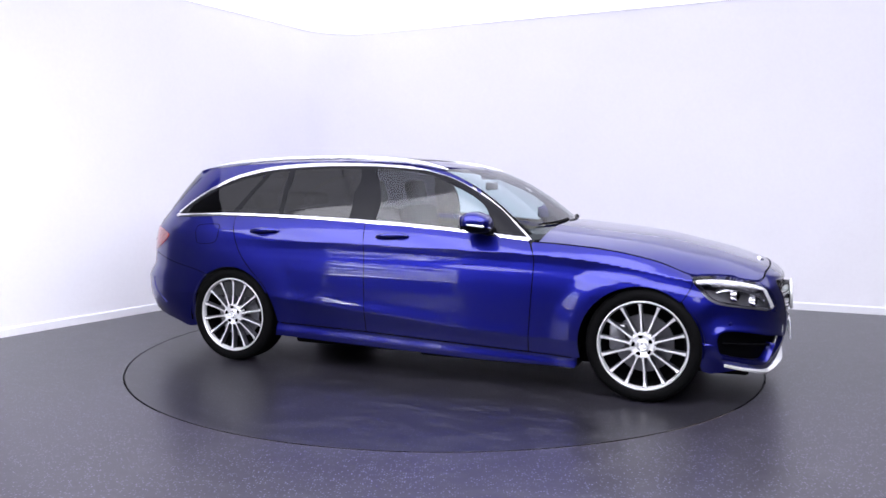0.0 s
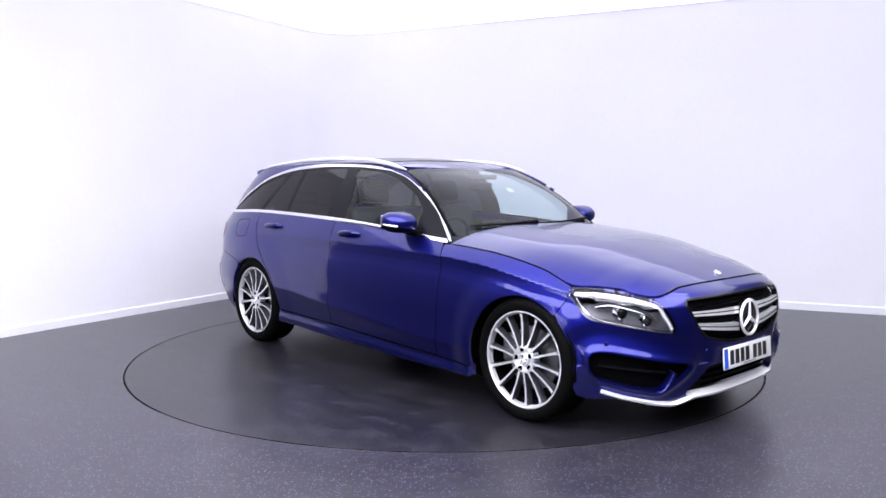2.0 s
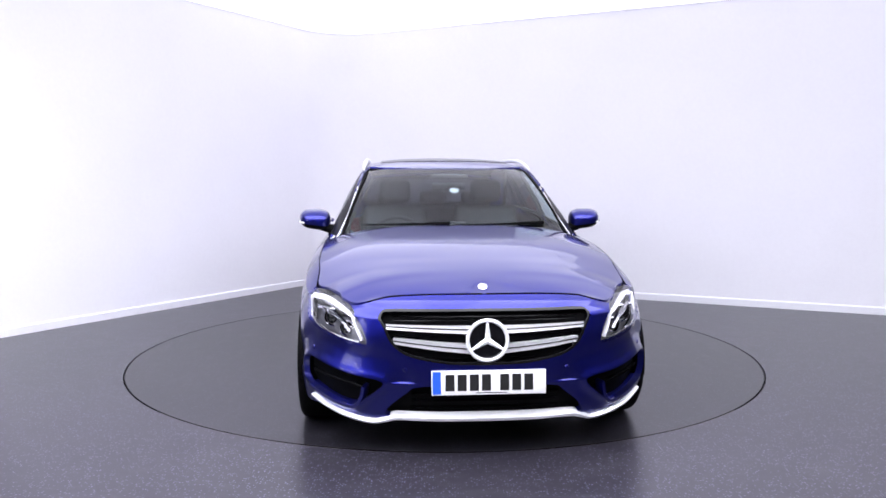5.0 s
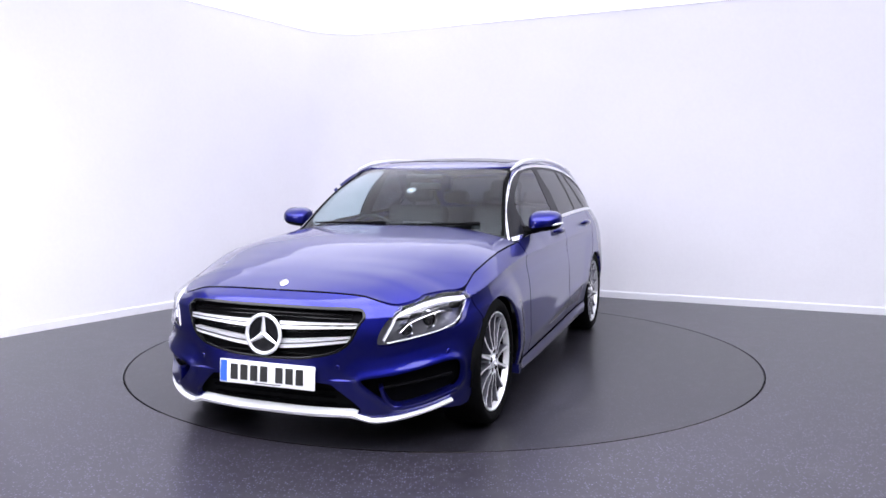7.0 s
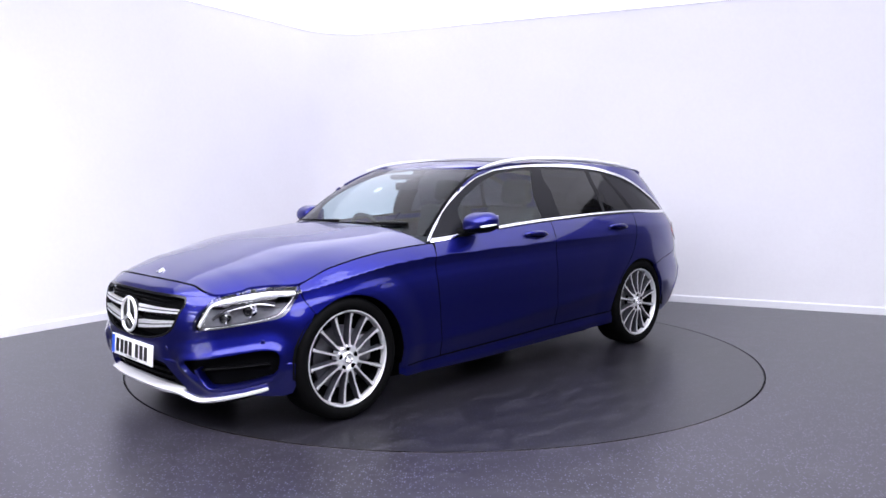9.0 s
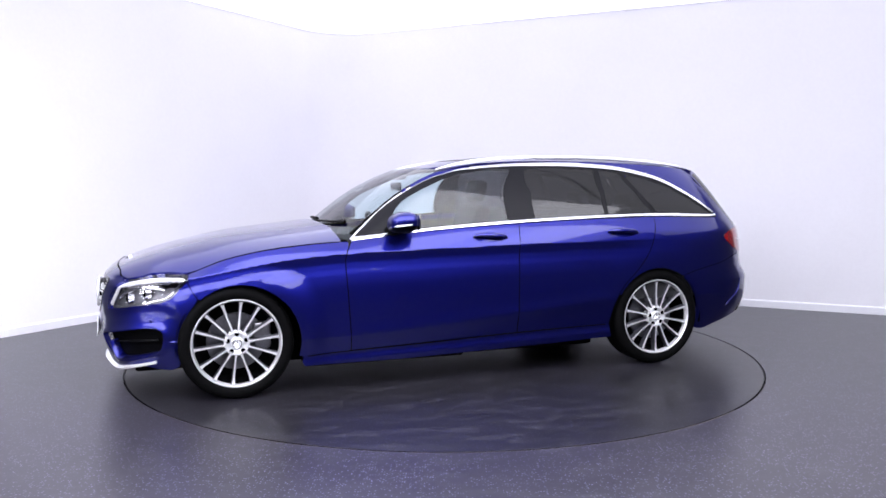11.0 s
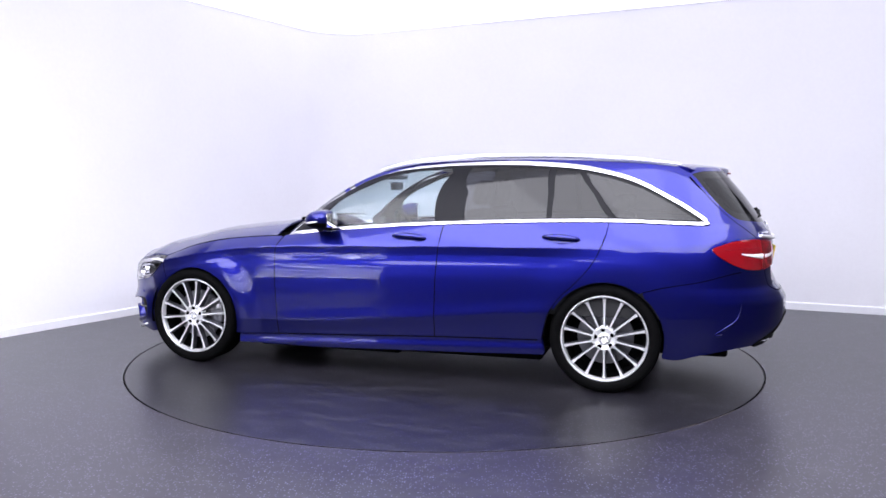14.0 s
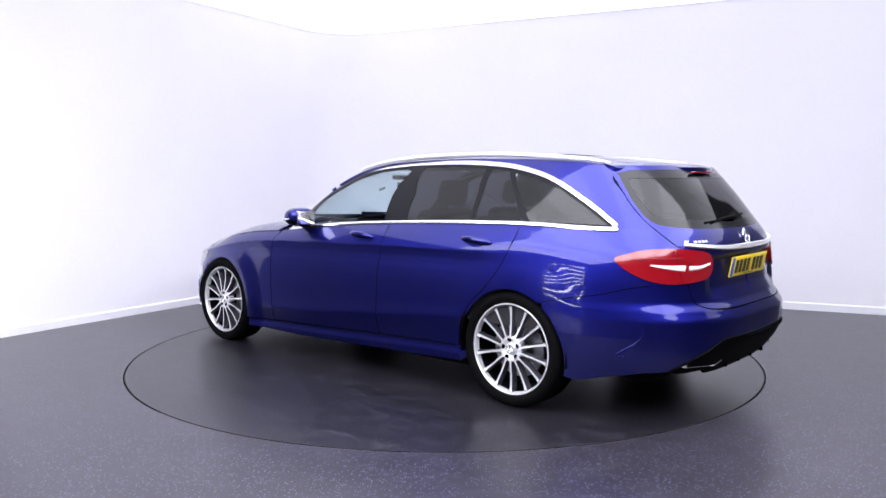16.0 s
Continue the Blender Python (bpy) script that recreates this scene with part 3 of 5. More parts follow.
def loft(name, edge, mid, mat, parent, label="", rows=28, power=2.3, bow=2.0, flange=0.012, lift=0.0, ridge=0.0):
    """A crowned panel between a left edge line, its mirror image and a middle line, with two soft ridges."""
    n = len(edge)
    q = np.linspace(0, 1, rows)
    V = []
    for i, (e, m) in enumerate(zip(edge, mid)):
        t = i / (n - 1)
        up = ridge * math.sin(math.pi * min(1, t * 1.05)) ** 0.5 * np.exp(-((q - 0.74) / 0.11) ** 2) if ridge else 0
        V.append(np.stack([m[0] + (e[0] - m[0]) * q**bow, e[1] * q, m[2] + (e[2] - m[2]) * q**power + lift + up], -1))
    V = np.array(V)
    full = np.concatenate([V[:, :0:-1] * [1, -1, 1], V], 1)
    m = full.shape[1]
    idx = np.arange(n * m).reshape(n, m)
    F = np.stack([idx[:-1, :-1], idx[1:, :-1], idx[1:, 1:], idx[:-1, 1:]], -1).reshape(-1, 4)
    verts = full.reshape(-1, 3)
    loop = list(idx[:, 0]) + list(idx[-1, 1:]) + list(idx[::-1, -1][1:]) + list(idx[0, ::-1][1:-1])
    n0 = len(verts)
    rim = verts[loop]
    verts = np.concatenate([verts, rim, rim - [0, 0, flange]])
    k = len(loop)
    fl = [(n0 + (i + 1) % k, n0 + i, n0 + k + i, n0 + k + (i + 1) % k) for i in range(k)]
    bm = bmesh.new()
    bv = [bm.verts.new(v) for v in verts]
    for f in list(map(tuple, F)) + fl:
        bm.faces.new([bv[i] for i in f])
    ob = part(name, bm, mat, parent, label, smooth=50)
    return ob


# ---------------------------------------------------------------- the estate car
car = new("estate_car")
tagged(car, "metallic blue estate car with silver multi-spoke wheels on a turntable", "car")
NOSE, TAIL = LOWER.smin - 0.1, LOWER.smax + 0.1
UNOSE = UPPER.smin - 0.1
ARCH = 0.349


def arch(wrap, cx, r=ARCH, cz=0.325):
    return np.array([(wrap.sx(cx + r * math.cos(a), cz + r * math.sin(a) if cz + r * math.sin(a) > 0.1 else 0.1), cz + r * math.sin(a)) for a in np.linspace(0, 2 * math.pi, 72, endpoint=False)])


def belt_run(x0, x1, dz=0.0, n=10):
    return [(x, float(belt(x)) + dz) for x in np.linspace(x0, x1, n)]


GAP_A = [(0.885, 0.905), (0.925, 0.83), (0.93, 0.74), (0.918, 0.52), (0.908, 0.35), (0.905, 0.245)]
GAP_B = [(-0.24, 1.0), (-0.215, 0.80), (-0.205, 0.55), (-0.20, 0.286)]
GAP_C = [(-1.272, 1.03), (-1.262, 0.96), (-1.235, 0.88), (-1.185, 0.78), (-1.10, 0.675), (-0.985, 0.56), (-0.92, 0.45), (-0.885, 0.302)]
BUMPER_LINE = [(1.843, 0.705), (1.825, 0.655), (1.79, 0.60)]
HEADLAMP = [("f", 0.545, 0.53), ("f", 0.572, 0.625), ("f", 0.605, 0.688), ("f", 0.66, 0.712), (2.04, 0.728), (1.93, 0.737), (1.835, 0.733), (1.848, 0.70), (1.88, 0.66), (1.965, 0.588), ("f", 0.70, 0.545), ("f", 0.60, 0.525)]
GRILLE = [("s", NOSE, 0.69), ("f", 0.25, 0.69), ("f", 0.43, 0.688), ("f", 0.475, 0.675), ("f", 0.465, 0.62), ("f", 0.43, 0.55), ("f", 0.36, 0.495), ("f", 0.22, 0.462), ("f", 0.10, 0.452), ("s", NOSE, 0.449)]
INTAKE = [("f", 0.465, 0.36), ("f", 0.62, 0.395), ("f", 0.78, 0.432), ("f", 0.835, 0.425), ("f", 0.845, 0.37), ("f", 0.82, 0.30), ("f", 0.72, 0.262), ("f", 0.62, 0.24), ("f", 0.575, 0.255)]
MOUTH = [("s", NOSE, 0.345), ("f", 0.28, 0.345), ("f", 0.36, 0.315), ("f", 0.46, 0.205), ("f", 0.25, 0.20), ("s", NOSE, 0.20)]
DLO = [(0.875, 0.912), (0.70, 1.068), (0.52, 1.19), (0.33, 1.285), (0.18, 1.332), (0.03, 1.360), (-0.26, 1.383), (-0.60, 1.388), (-0.85, 1.38), (-1.08, 1.36), (-1.28, 1.32), (-1.46, 1.258), (-1.68, 1.14), (-1.83, 1.04)]
LAMP_R = [(-1.863, 0.869), (-1.92, 0.902), (-1.98, 0.92), ("r", 0.69, 0.928), ("r", 0.60, 0.926), ("r", 0.48, 0.908), ("r", 0.44, 0.88), ("r", 0.435, 0.835), ("r", 0.465, 0.785), ("r", 0.53, 0.76), ("r", 0.69, 0.748), (-1.978, 0.787)]
GATE = [("r", 0.60, 1.30), ("r", 0.632, 1.21), ("r", 0.652, 1.13), ("r", 0.655, 1.06), ("r", 0.645, 1.0), ("r", 0.62, 0.94), ("r", 0.60, 0.92), ("r", 0.60, 0.745)]

head_p = LOWER.path(HEADLAMP, 6, True)
grille_p = LOWER.path(GRILLE, 6)
intake_p = LOWER.path(INTAKE, 6, True)
mouth_p = LOWER.path(MOUTH, 4)
arch_f, arch_r = arch(LOWER, XF - 0.02), arch(LOWER, XR - 0.0)
uarch_r = arch(UPPER, XR - 0.0)
lamp_p = UPPER.path(LAMP_R, 5, True)
dlo_p = np.concatenate([UPPER.path(DLO, 6), UPPER.path([(-1.845, 1.022), *belt_run(-1.8, 0.80, -0.004, 14)], 4)])


def both(f, *a, **k):
    for m in (0, 1):
        f(*a, mirror=m, **k)


def build_body():
    G = 0.0026
    # front bumper with its openings
    bump_p = LOWER.path([("s", NOSE, 0.752), ("f", 0.25, 0.751), ("f", 0.42, 0.742), ("f", 0.48, 0.731), ("f", 0.54, 0.713), ("f", 0.60, 0.699), ("f", 0.66, 0.716), (2.04, 0.731), (1.93, 0.740), (1.832, 0.737), *BUMPER_LINE, (1.9, 0.40), (1.905, 0.20), ("f", 0.72, 0.205), ("f", 0.60, 0.185), ("f", 0.50, 0.178), ("f", 0.42, 0.19), ("s", NOSE, 0.185)], 4)
    fld = minus(shrunk(poly(bump_p), G), poly(head_p), poly(grille_p), poly(intake_p), poly(mouth_p), poly(arch_f))

    def sculpt(U, V):
        # lip round the intakes, hollow beside them
        d = sdf(intake_p, U)
        return 0.012 * np.exp(-(d / 0.025) ** 2) - 0.010 * np.exp(-((d - 0.09) / 0.05) ** 2) * (U[:, 1] > 0.36)
    bumper = skin("front_bumper", LOWER, fld, clip_span(span(bump_p), LOWER), PAINT, car, "blue front bumper", cell=0.007, flange=0.03, mirror=2, push=sculpt)
    skin("grille_mesh", LOWER, shrunk(poly(grille_p), -0.012), clip_span(span(grille_p), LOWER), BLACK, car, "black grille recess", cell=0.02, lift=-0.035, flange=0, mirror=2)
    skin("lower_grille", LOWER, shrunk(poly(mouth_p), -0.012), clip_span(span(mouth_p), LOWER), BLACK, car, "black lower air intake", cell=0.02, lift=-0.05, flange=0, mirror=2)
    both(skin, "side_intake", LOWER, shrunk(poly(intake_p), -0.012), span(intake_p), BLACK, car, "black side air intake", cell=0.02, lift=-0.045, flange=0)
    # fenders
    fen = LOWER.path([(1.832, 0.739), *belt_run(1.68, 0.98, -0.008, 9), (0.90, 0.902), *GAP_A[1:], (1.19, 0.232), (1.5, 0.3), *BUMPER_LINE[::-1]], 4)
    both(skin, "front_wing", LOWER, minus(shrunk(poly(fen), G), poly(arch_f), poly(head_p)), span(fen), PAINT, car)
    # doors below the glass
    fd = LOWER.path([*GAP_A[::-1], *belt_run(0.82, -0.22, -0.004, 10), *GAP_B], 4)
    both(skin, "front_door", LOWER, shrunk(poly(fd), G), span(fd), PAINT, car)
    rd = LOWER.path([*GAP_B[::-1], *belt_run(-0.30, -1.24, -0.004, 10), *GAP_C], 4)
    both(skin, "rear_door", LOWER, minus(shrunk(poly(rd), G), poly(arch_r)), span(rd), PAINT, car)
    sill = LOWER.path([(1.195, 0.176), (1.19, 0.228), (0.905, 0.241), (-0.2, 0.281), (-0.885, 0.298), (-0.90, 0.215), (-0.5, 0.20), (0.6, 0.172)], 1, smooth=False)
    both(skin, "side_skirt", LOWER, minus(poly(sill), poly(arch_f), poly(arch_r)), span(sill), PAINT, car, lift=0.004, flange=0.06, push=lambda U, V: 0.012 * ease((0.226 + 0.0332 * (1.17 - V[:, 0]) - V[:, 2]) / 0.05))
    # side frame: pillars, cant rail and rear quarter in one pressing
    roof_e = [(0.12, 1.374), (-0.04, 1.392), (-0.26, 1.403), (-0.5, 1.409), (-0.8, 1.409), (-1.1, 1.40), (-1.4, 1.383), (-1.65, 1.362), (-1.80, 1.345)]
    frame_p = np.concatenate([
        UPPER.path([(0.875, 0.905), ("f", 0.74, 0.935), ("f", 0.70, 1.03), ("f", 0.65, 1.16), ("f", 0.60, 1.28), ("f", 0.572, 1.345), *roof_e], 5),
        UPPER.path([(-1.83, 1.335), *GATE, (-2.03, 0.742), (-1.95, 0.727), (-1.80, 0.688), (-1.60, 0.652), (-1.48, 0.62)], 5),
        UPPER.path([(-1.2, 0.5), (-0.95, 0.5), *GAP_C[4::-1]], 5), UPPER.path(belt_run(-1.25, 0.86, 0.006, 12), 2)])
    fld = minus(shrunk(poly(frame_p), G), poly(dlo_p), poly(uarch_r), poly(lamp_p))
    both(skin, "side_frame", UPPER, fld, span(frame_p), PAINT, car, "blue pillars and rear quarter", push=lambda U, V: 0.018 * np.clip((V[:, 0] - 0.0) / 0.25, 0, 1) * np.clip((V[:, 2] - 0.96) / 0.08, 0, 1))
    # rear bumper
    rb = LOWER.path([(-1.48, 0.62), (-1.60, 0.652), (-1.80, 0.688), (-1.95, 0.727), (-2.03, 0.742), ("r", 0.60, 0.745), ("r", 0.577, 0.66), ("r", 0.52, 0.623), ("r", 0.40, 0.609), ("r", 0.2, 0.607), ("s", TAIL, 0.607), ("s", TAIL, 0.45), ("r", 0.4, 0.455), ("r", 0.48, 0.434), ("r", 0.58, 0.377), ("r", 0.66, 0.302), ("r", 0.74, 0.287), (-2.0, 0.285), (-1.8, 0.245), (-1.66, 0.215), (-1.5, 0.25)], 4)
    both_p = minus(shrunk(poly(rb), G), poly(arch_r))
    skin("rear_bumper", LOWER, both_p, clip_span(span(rb), LOWER), PAINT, car, "blue rear bumper", cell=0.008, flange=0.03, mirror=2)
    df = LOWER.path([("s", TAIL, 0.448), ("r", 0.4, 0.453), ("r", 0.48, 0.432), ("r", 0.58, 0.375), ("r", 0.66, 0.30), ("r", 0.60, 0.272), ("r", 0.45, 0.28), ("r", 0.40, 0.25), ("s", TAIL, 0.25)], 4)
    skin("diffuser", LOWER, poly(df), clip_span(span(df), LOWER), BLACK, car, "black rear diffuser", lift=-0.01, flange=0.05, mirror=2)
    # tailgate
    tg = UPPER.path([("s", TAIL, 1.36), ("r", 0.40, 1.36), ("r", 0.57, 1.345), *GATE, ("r", 0.575, 0.66), ("r", 0.52, 0.625), ("r", 0.40, 0.612), ("r", 0.2, 0.61), ("s", TAIL, 0.61)], 4)
    rg = UPPER.path([("s", TAIL, 1.335), ("r", 0.40, 1.333), ("r", 0.570, 1.328), ("r", 0.588, 1.295), ("r", 0.621, 1.21), ("r", 0.641, 1.13), ("r", 0.640, 1.07), ("r", 0.60, 1.038), ("r", 0.382, 1.022), ("s", TAIL, 1.012)], 4)

    def hollow(U, V):
        # recessed field for the number plate
        q = np.clip((0.50 - np.abs(V[:, 1])) / 0.06, 0, 1) * np.clip((0.885 - V[:, 2]) / 0.02, 0, 1) * np.clip((V[:, 2] - 0.66) / 0.06, 0, 1)
        return -0.022 * q
    skin("tailgate", UPPER, minus(shrunk(poly(tg), G), poly(rg), poly(lamp_p)), clip_span(span(tg), UPPER), PAINT, car, "blue tailgate", cell=0.008, mirror=2, push=hollow)
    skin("rear_window", UPPER, poly(rg), clip_span(span(rg), UPPER), PRIVACY, car, "dark tinted rear window", cell=0.02, lift=-0.003, flange=0, mirror=2)
    skin("window_border", UPPER, minus(shrunk(poly(rg), -0.003), shrunk(poly(rg), 0.045)), clip_span(span(rg), UPPER), GLOSSBLACK, car, "black printed glass border", cell=0.012, lift=-0.0015, flange=0.004, mirror=2)
    # tail lamps in two pieces
    cut = np.array([(UPPER.sy(0.603, z, 1), z) for z in (0.6, 1.1)] + [(TAIL, 1.1), (TAIL, 0.6)])
    cut2 = np.array([(UPPER.sy(0.597, z, 1), z) for z in (0.6, 1.1)] + [(1.0, 1.1), (1.0, 0.6)])
    both(skin, "tail_lamp", UPPER, minus(shrunk(poly(lamp_p), 0.002), poly(cut)), span(lamp_p), RED, car, "red tail lamp", lift=0.006, flange=0.03)
    both(skin, "tail_lamp_inner", UPPER, minus(shrunk(poly(lamp_p), 0.002), poly(cut2)), span(lamp_p), RED, car, "red tail lamp on the tailgate", lift=0.006, flange=0.03)
    # glass
    front_g = UPPER.path([(0.56, 0.965), (0.60, 1.06), (0.52, 1.155), (0.33, 1.25), (0.18, 1.306), (0.03, 1.338), (-0.12, 1.352), (-0.225, 1.358), (-0.225, 1.30), (-0.17, 1.03), (-0.155, 1.012), (0.2, 0.99)], 4, True)
    rear_g = UPPER.path([(-0.375, 1.364), (-0.6, 1.366), (-0.89, 1.354), (-0.893, 1.2), (-0.893, 1.045), (-0.6, 1.034), (-0.37, 1.024), (-0.375, 1.2)], 1, True, False)
    small_g = UPPER.path([(-0.935, 1.35), (-1.00, 1.346), (-1.075, 1.335), (-1.17, 1.20), (-1.272, 1.05), (-1.1, 1.05), (-0.925, 1.046), (-0.93, 1.2)], 1, True, False)
    quarter_g = UPPER.path([(-1.115, 1.328), (-1.28, 1.292), (-1.46, 1.232), (-1.64, 1.137), (-1.79, 1.043), (-1.6, 1.046), (-1.45, 1.048), (-1.32, 1.05), (-1.22, 1.18)], 1, True, False)
    cuts = [poly(q) for q in (front_g, rear_g, small_g, quarter_g)]
    both(skin, "window_surround", UPPER, minus(poly(dlo_p), *cuts), span(dlo_p), PILLAR, car, "black pillar covers", lift=-0.004, flange=0.01)
    for nm, q, m in (("front_window", front_g, CLEAR), ("rear_window_pane", rear_g, PRIVACY), ("fixed_pane", small_g, PRIVACY), ("quarter_window", quarter_g, PRIVACY)):
        both(skin, nm, UPPER, poly(q), span(q), m, car, "", cell=0.02, lift=-0.006, flange=0)
    for sd in (1, -1):
        ribbon("window_chrome", UPPER, UPPER.path(DLO, 8), lambda t: 0.016 + 0.007 * np.clip(t * 4, 0, 1), 0.002, CHROME, car, "bright chrome window trim", side=sd)
        ribbon("belt_chrome", UPPER, UPPER.path([(0.86, 0.915), *belt_run(0.80, -1.80, 0.0, 14), (-1.84, 1.025)], 4), 0.022, 0.007, CHROME, car, "bright chrome belt strip", side=sd)
    ws = UPPER.path([("s", UNOSE, 0.955), ("f", 0.35, 0.95), ("f", 0.695, 0.945), ("f", 0.67, 1.03), ("f", 0.622, 1.16), ("f", 0.572, 1.28), ("f", 0.545, 1.345), ("f", 0.3, 1.362), ("s", UNOSE, 1.366)], 4)
    skin("windscreen", UPPER, poly(ws), clip_span(span(ws), UPPER), CLEAR, car, "clear windscreen", cell=0.02, lift=-0.002, flange=0, mirror=2)
    edge = UPPER.path([("f", 0.71, 0.945), ("f", 0.684, 1.03), ("f", 0.637, 1.16), ("f", 0.588, 1.28), ("f", 0.56, 1.345)], 6)
    for sd in (1, -1):
        ribbon("windscreen_seal", UPPER, edge, 0.024, 0.003, BLACK, car, side=sd)
    # bonnet
    side_e = [(x, float(belt(x)) - 0.006) for x in np.linspace(0.945, 1.68, 15)]
    rows = [LOWER.at(*q) for q in LOWER.path([*side_e, (1.825, 0.747), (1.93, 0.745), (2.04, 0.737), ("f", 0.66, 0.722), ("f", 0.60, 0.706), ("f", 0.54, 0.718), ("f", 0.48, 0.735)], 3)]
    n = len(rows)
    crown = curve1([(0.9, 1.003), (0.97, 0.999), (1.17, 0.979), (1.57, 0.935), (1.85, 0.878), (1.98, 0.845), (2.1, 0.808), (2.2, 0.772), (2.255, 0.752)])
    mids = [(x, 0, float(crown(x))) for x in 0.985 + (2.25 - 0.985) * np.linspace(0, 1, n) ** 0.95]
    loft("bonnet", rows, mids, PAINT, car, "blue bonnet", power=3.5, bow=2.0, ridge=0.003)
    # cowl between bonnet and screen
    bm = bmesh.new()
    box(bm, (0.88, -0.70, 0.84), (1.03, 0.70, 0.908), 0.01)
    part("cowl", bm, BLACK, car, "black cowl panel")
    # roof, glass panel and spoiler
    edge_r = [UPPER.at(*q) for q in UPPER.path(roof_e, 4)]
    n = len(edge_r)
    top = curve1([(-2.0, 1.345), (-1.8, 1.372), (-1.4, 1.42), (-0.9, 1.445), (-0.4, 1.445), (0.0, 1.418), (0.15, 1.392), (0.26, 1.362)])
    xs = np.array([e[0] for e in edge_r])
    xm = xs + 0.14 * np.clip((xs - (-0.2)) / 0.32, 0, 1) ** 1.5
    loft("roof", edge_r, [(x, 0, float(top(x))) for x in xm], PAINT, car, "blue roof panel", power=2.8)
    # dark shut lines
    lines = [(LOWER, LOWER.path(GAP_A, 5)), (LOWER, LOWER.path(GAP_B, 5)), (LOWER, LOWER.path(GAP_C, 5)),
             (LOWER, LOWER.path([(1.832, 0.738), *belt_run(1.68, 0.98, -0.007, 9), (0.90, 0.904)], 4)), (LOWER, LOWER.path(BUMPER_LINE, 5)),
             (UPPER, UPPER.path(GATE[:6], 5)), (UPPER, UPPER.path([(-1.48, 0.62), (-1.60, 0.652), (-1.80, 0.688), (-1.95, 0.727), (-2.03, 0.742)], 5)),
             (UPPER, UPPER.path([("r", 0.60, 0.745), ("r", 0.576, 0.66), ("r", 0.52, 0.624), ("r", 0.40, 0.611), ("r", 0.2, 0.609), ("r", 0.01, 0.609)], 5)),
             (LOWER, LOWER.path([("f", 0.01, 0.753), ("f", 0.25, 0.752), ("f", 0.42, 0.743), ("f", 0.48, 0.732), ("f", 0.54, 0.714)], 5))]
    for wrap, p in lines:
        for sd in (1, -1):
            ribbon("shut_line", wrap, p, 0.0045, 0.0007, SEAM, car, "thin dark shut line", depth=0.006, side=sd)
    return roof_e


roof_e = build_body()


def mirrored(bm):
    for v in bm.verts:
        v.co.y = -v.co.y
    return bm


def two_sides(name, make, mat, parent, label="", smooth=35):
    """The part on the left and its mirror image on the right."""
    a = part(name, make(), mat, parent, label, smooth)
    b = part(name, mirrored(make()), mat, parent, label, smooth)
    return a, b


def on_skin(wrap, key, lift=0.0):
    s, z = wrap.path([key, key], 1, smooth=False)[0]
    p, n = wrap.at(s, z), wrap.normal(np.array([s]), np.array([z]))[0]
    return Vector(p + n * lift), Vector(n)


def star_badge(name, centre, normal, r, thick, mat, parent, label):
    """A bright ring with three plain tapered bars."""
    bm = bmesh.new()
    n = Vector(normal).normalized()
    m = Matrix.Translation(centre) @ n.to_track_quat("Z", "Y").to_matrix().to_4x4()
    prof = [(r + thick * math.cos(a), thick * 0.9 * math.sin(a)) for a in np.linspace(0, 2 * math.pi, 9)]
    lathe(bm, prof, 48, m)
    up = (m.inverted().to_3x3() @ Vector((0, 0, 1)))
    a0 = math.atan2(up.y, up.x)
    for k in range(3):
        a = a0 + k * 2 * math.pi / 3
        d, t = Vector((math.cos(a), math.sin(a), 0)), Vector((-math.sin(a), math.cos(a), 0))
        w0, w1 = thick * 1.7, thick * 0.45
        base = [bm.verts.new(m @ q) for q in (t * w0, d * r + t * w1, d * r - t * w1, -t * w0)]
        top = [bm.verts.new(m @ (q + Vector((0, 0, thick * 1.1)))) for q in (Vector((0, 0, 0)), d * r)]
        bm.faces.new((base[0], base[1], top[1], top[0]))
        bm.faces.new((top[0], top[1], base[2], base[3]))
        bm.faces.new((base[1], base[2], top[1]))
        bm.faces.new((base[3], base[0], top[0]))
        bm.faces.new(base[::-1])
    return part(name, bm, mat, parent, label, 40)


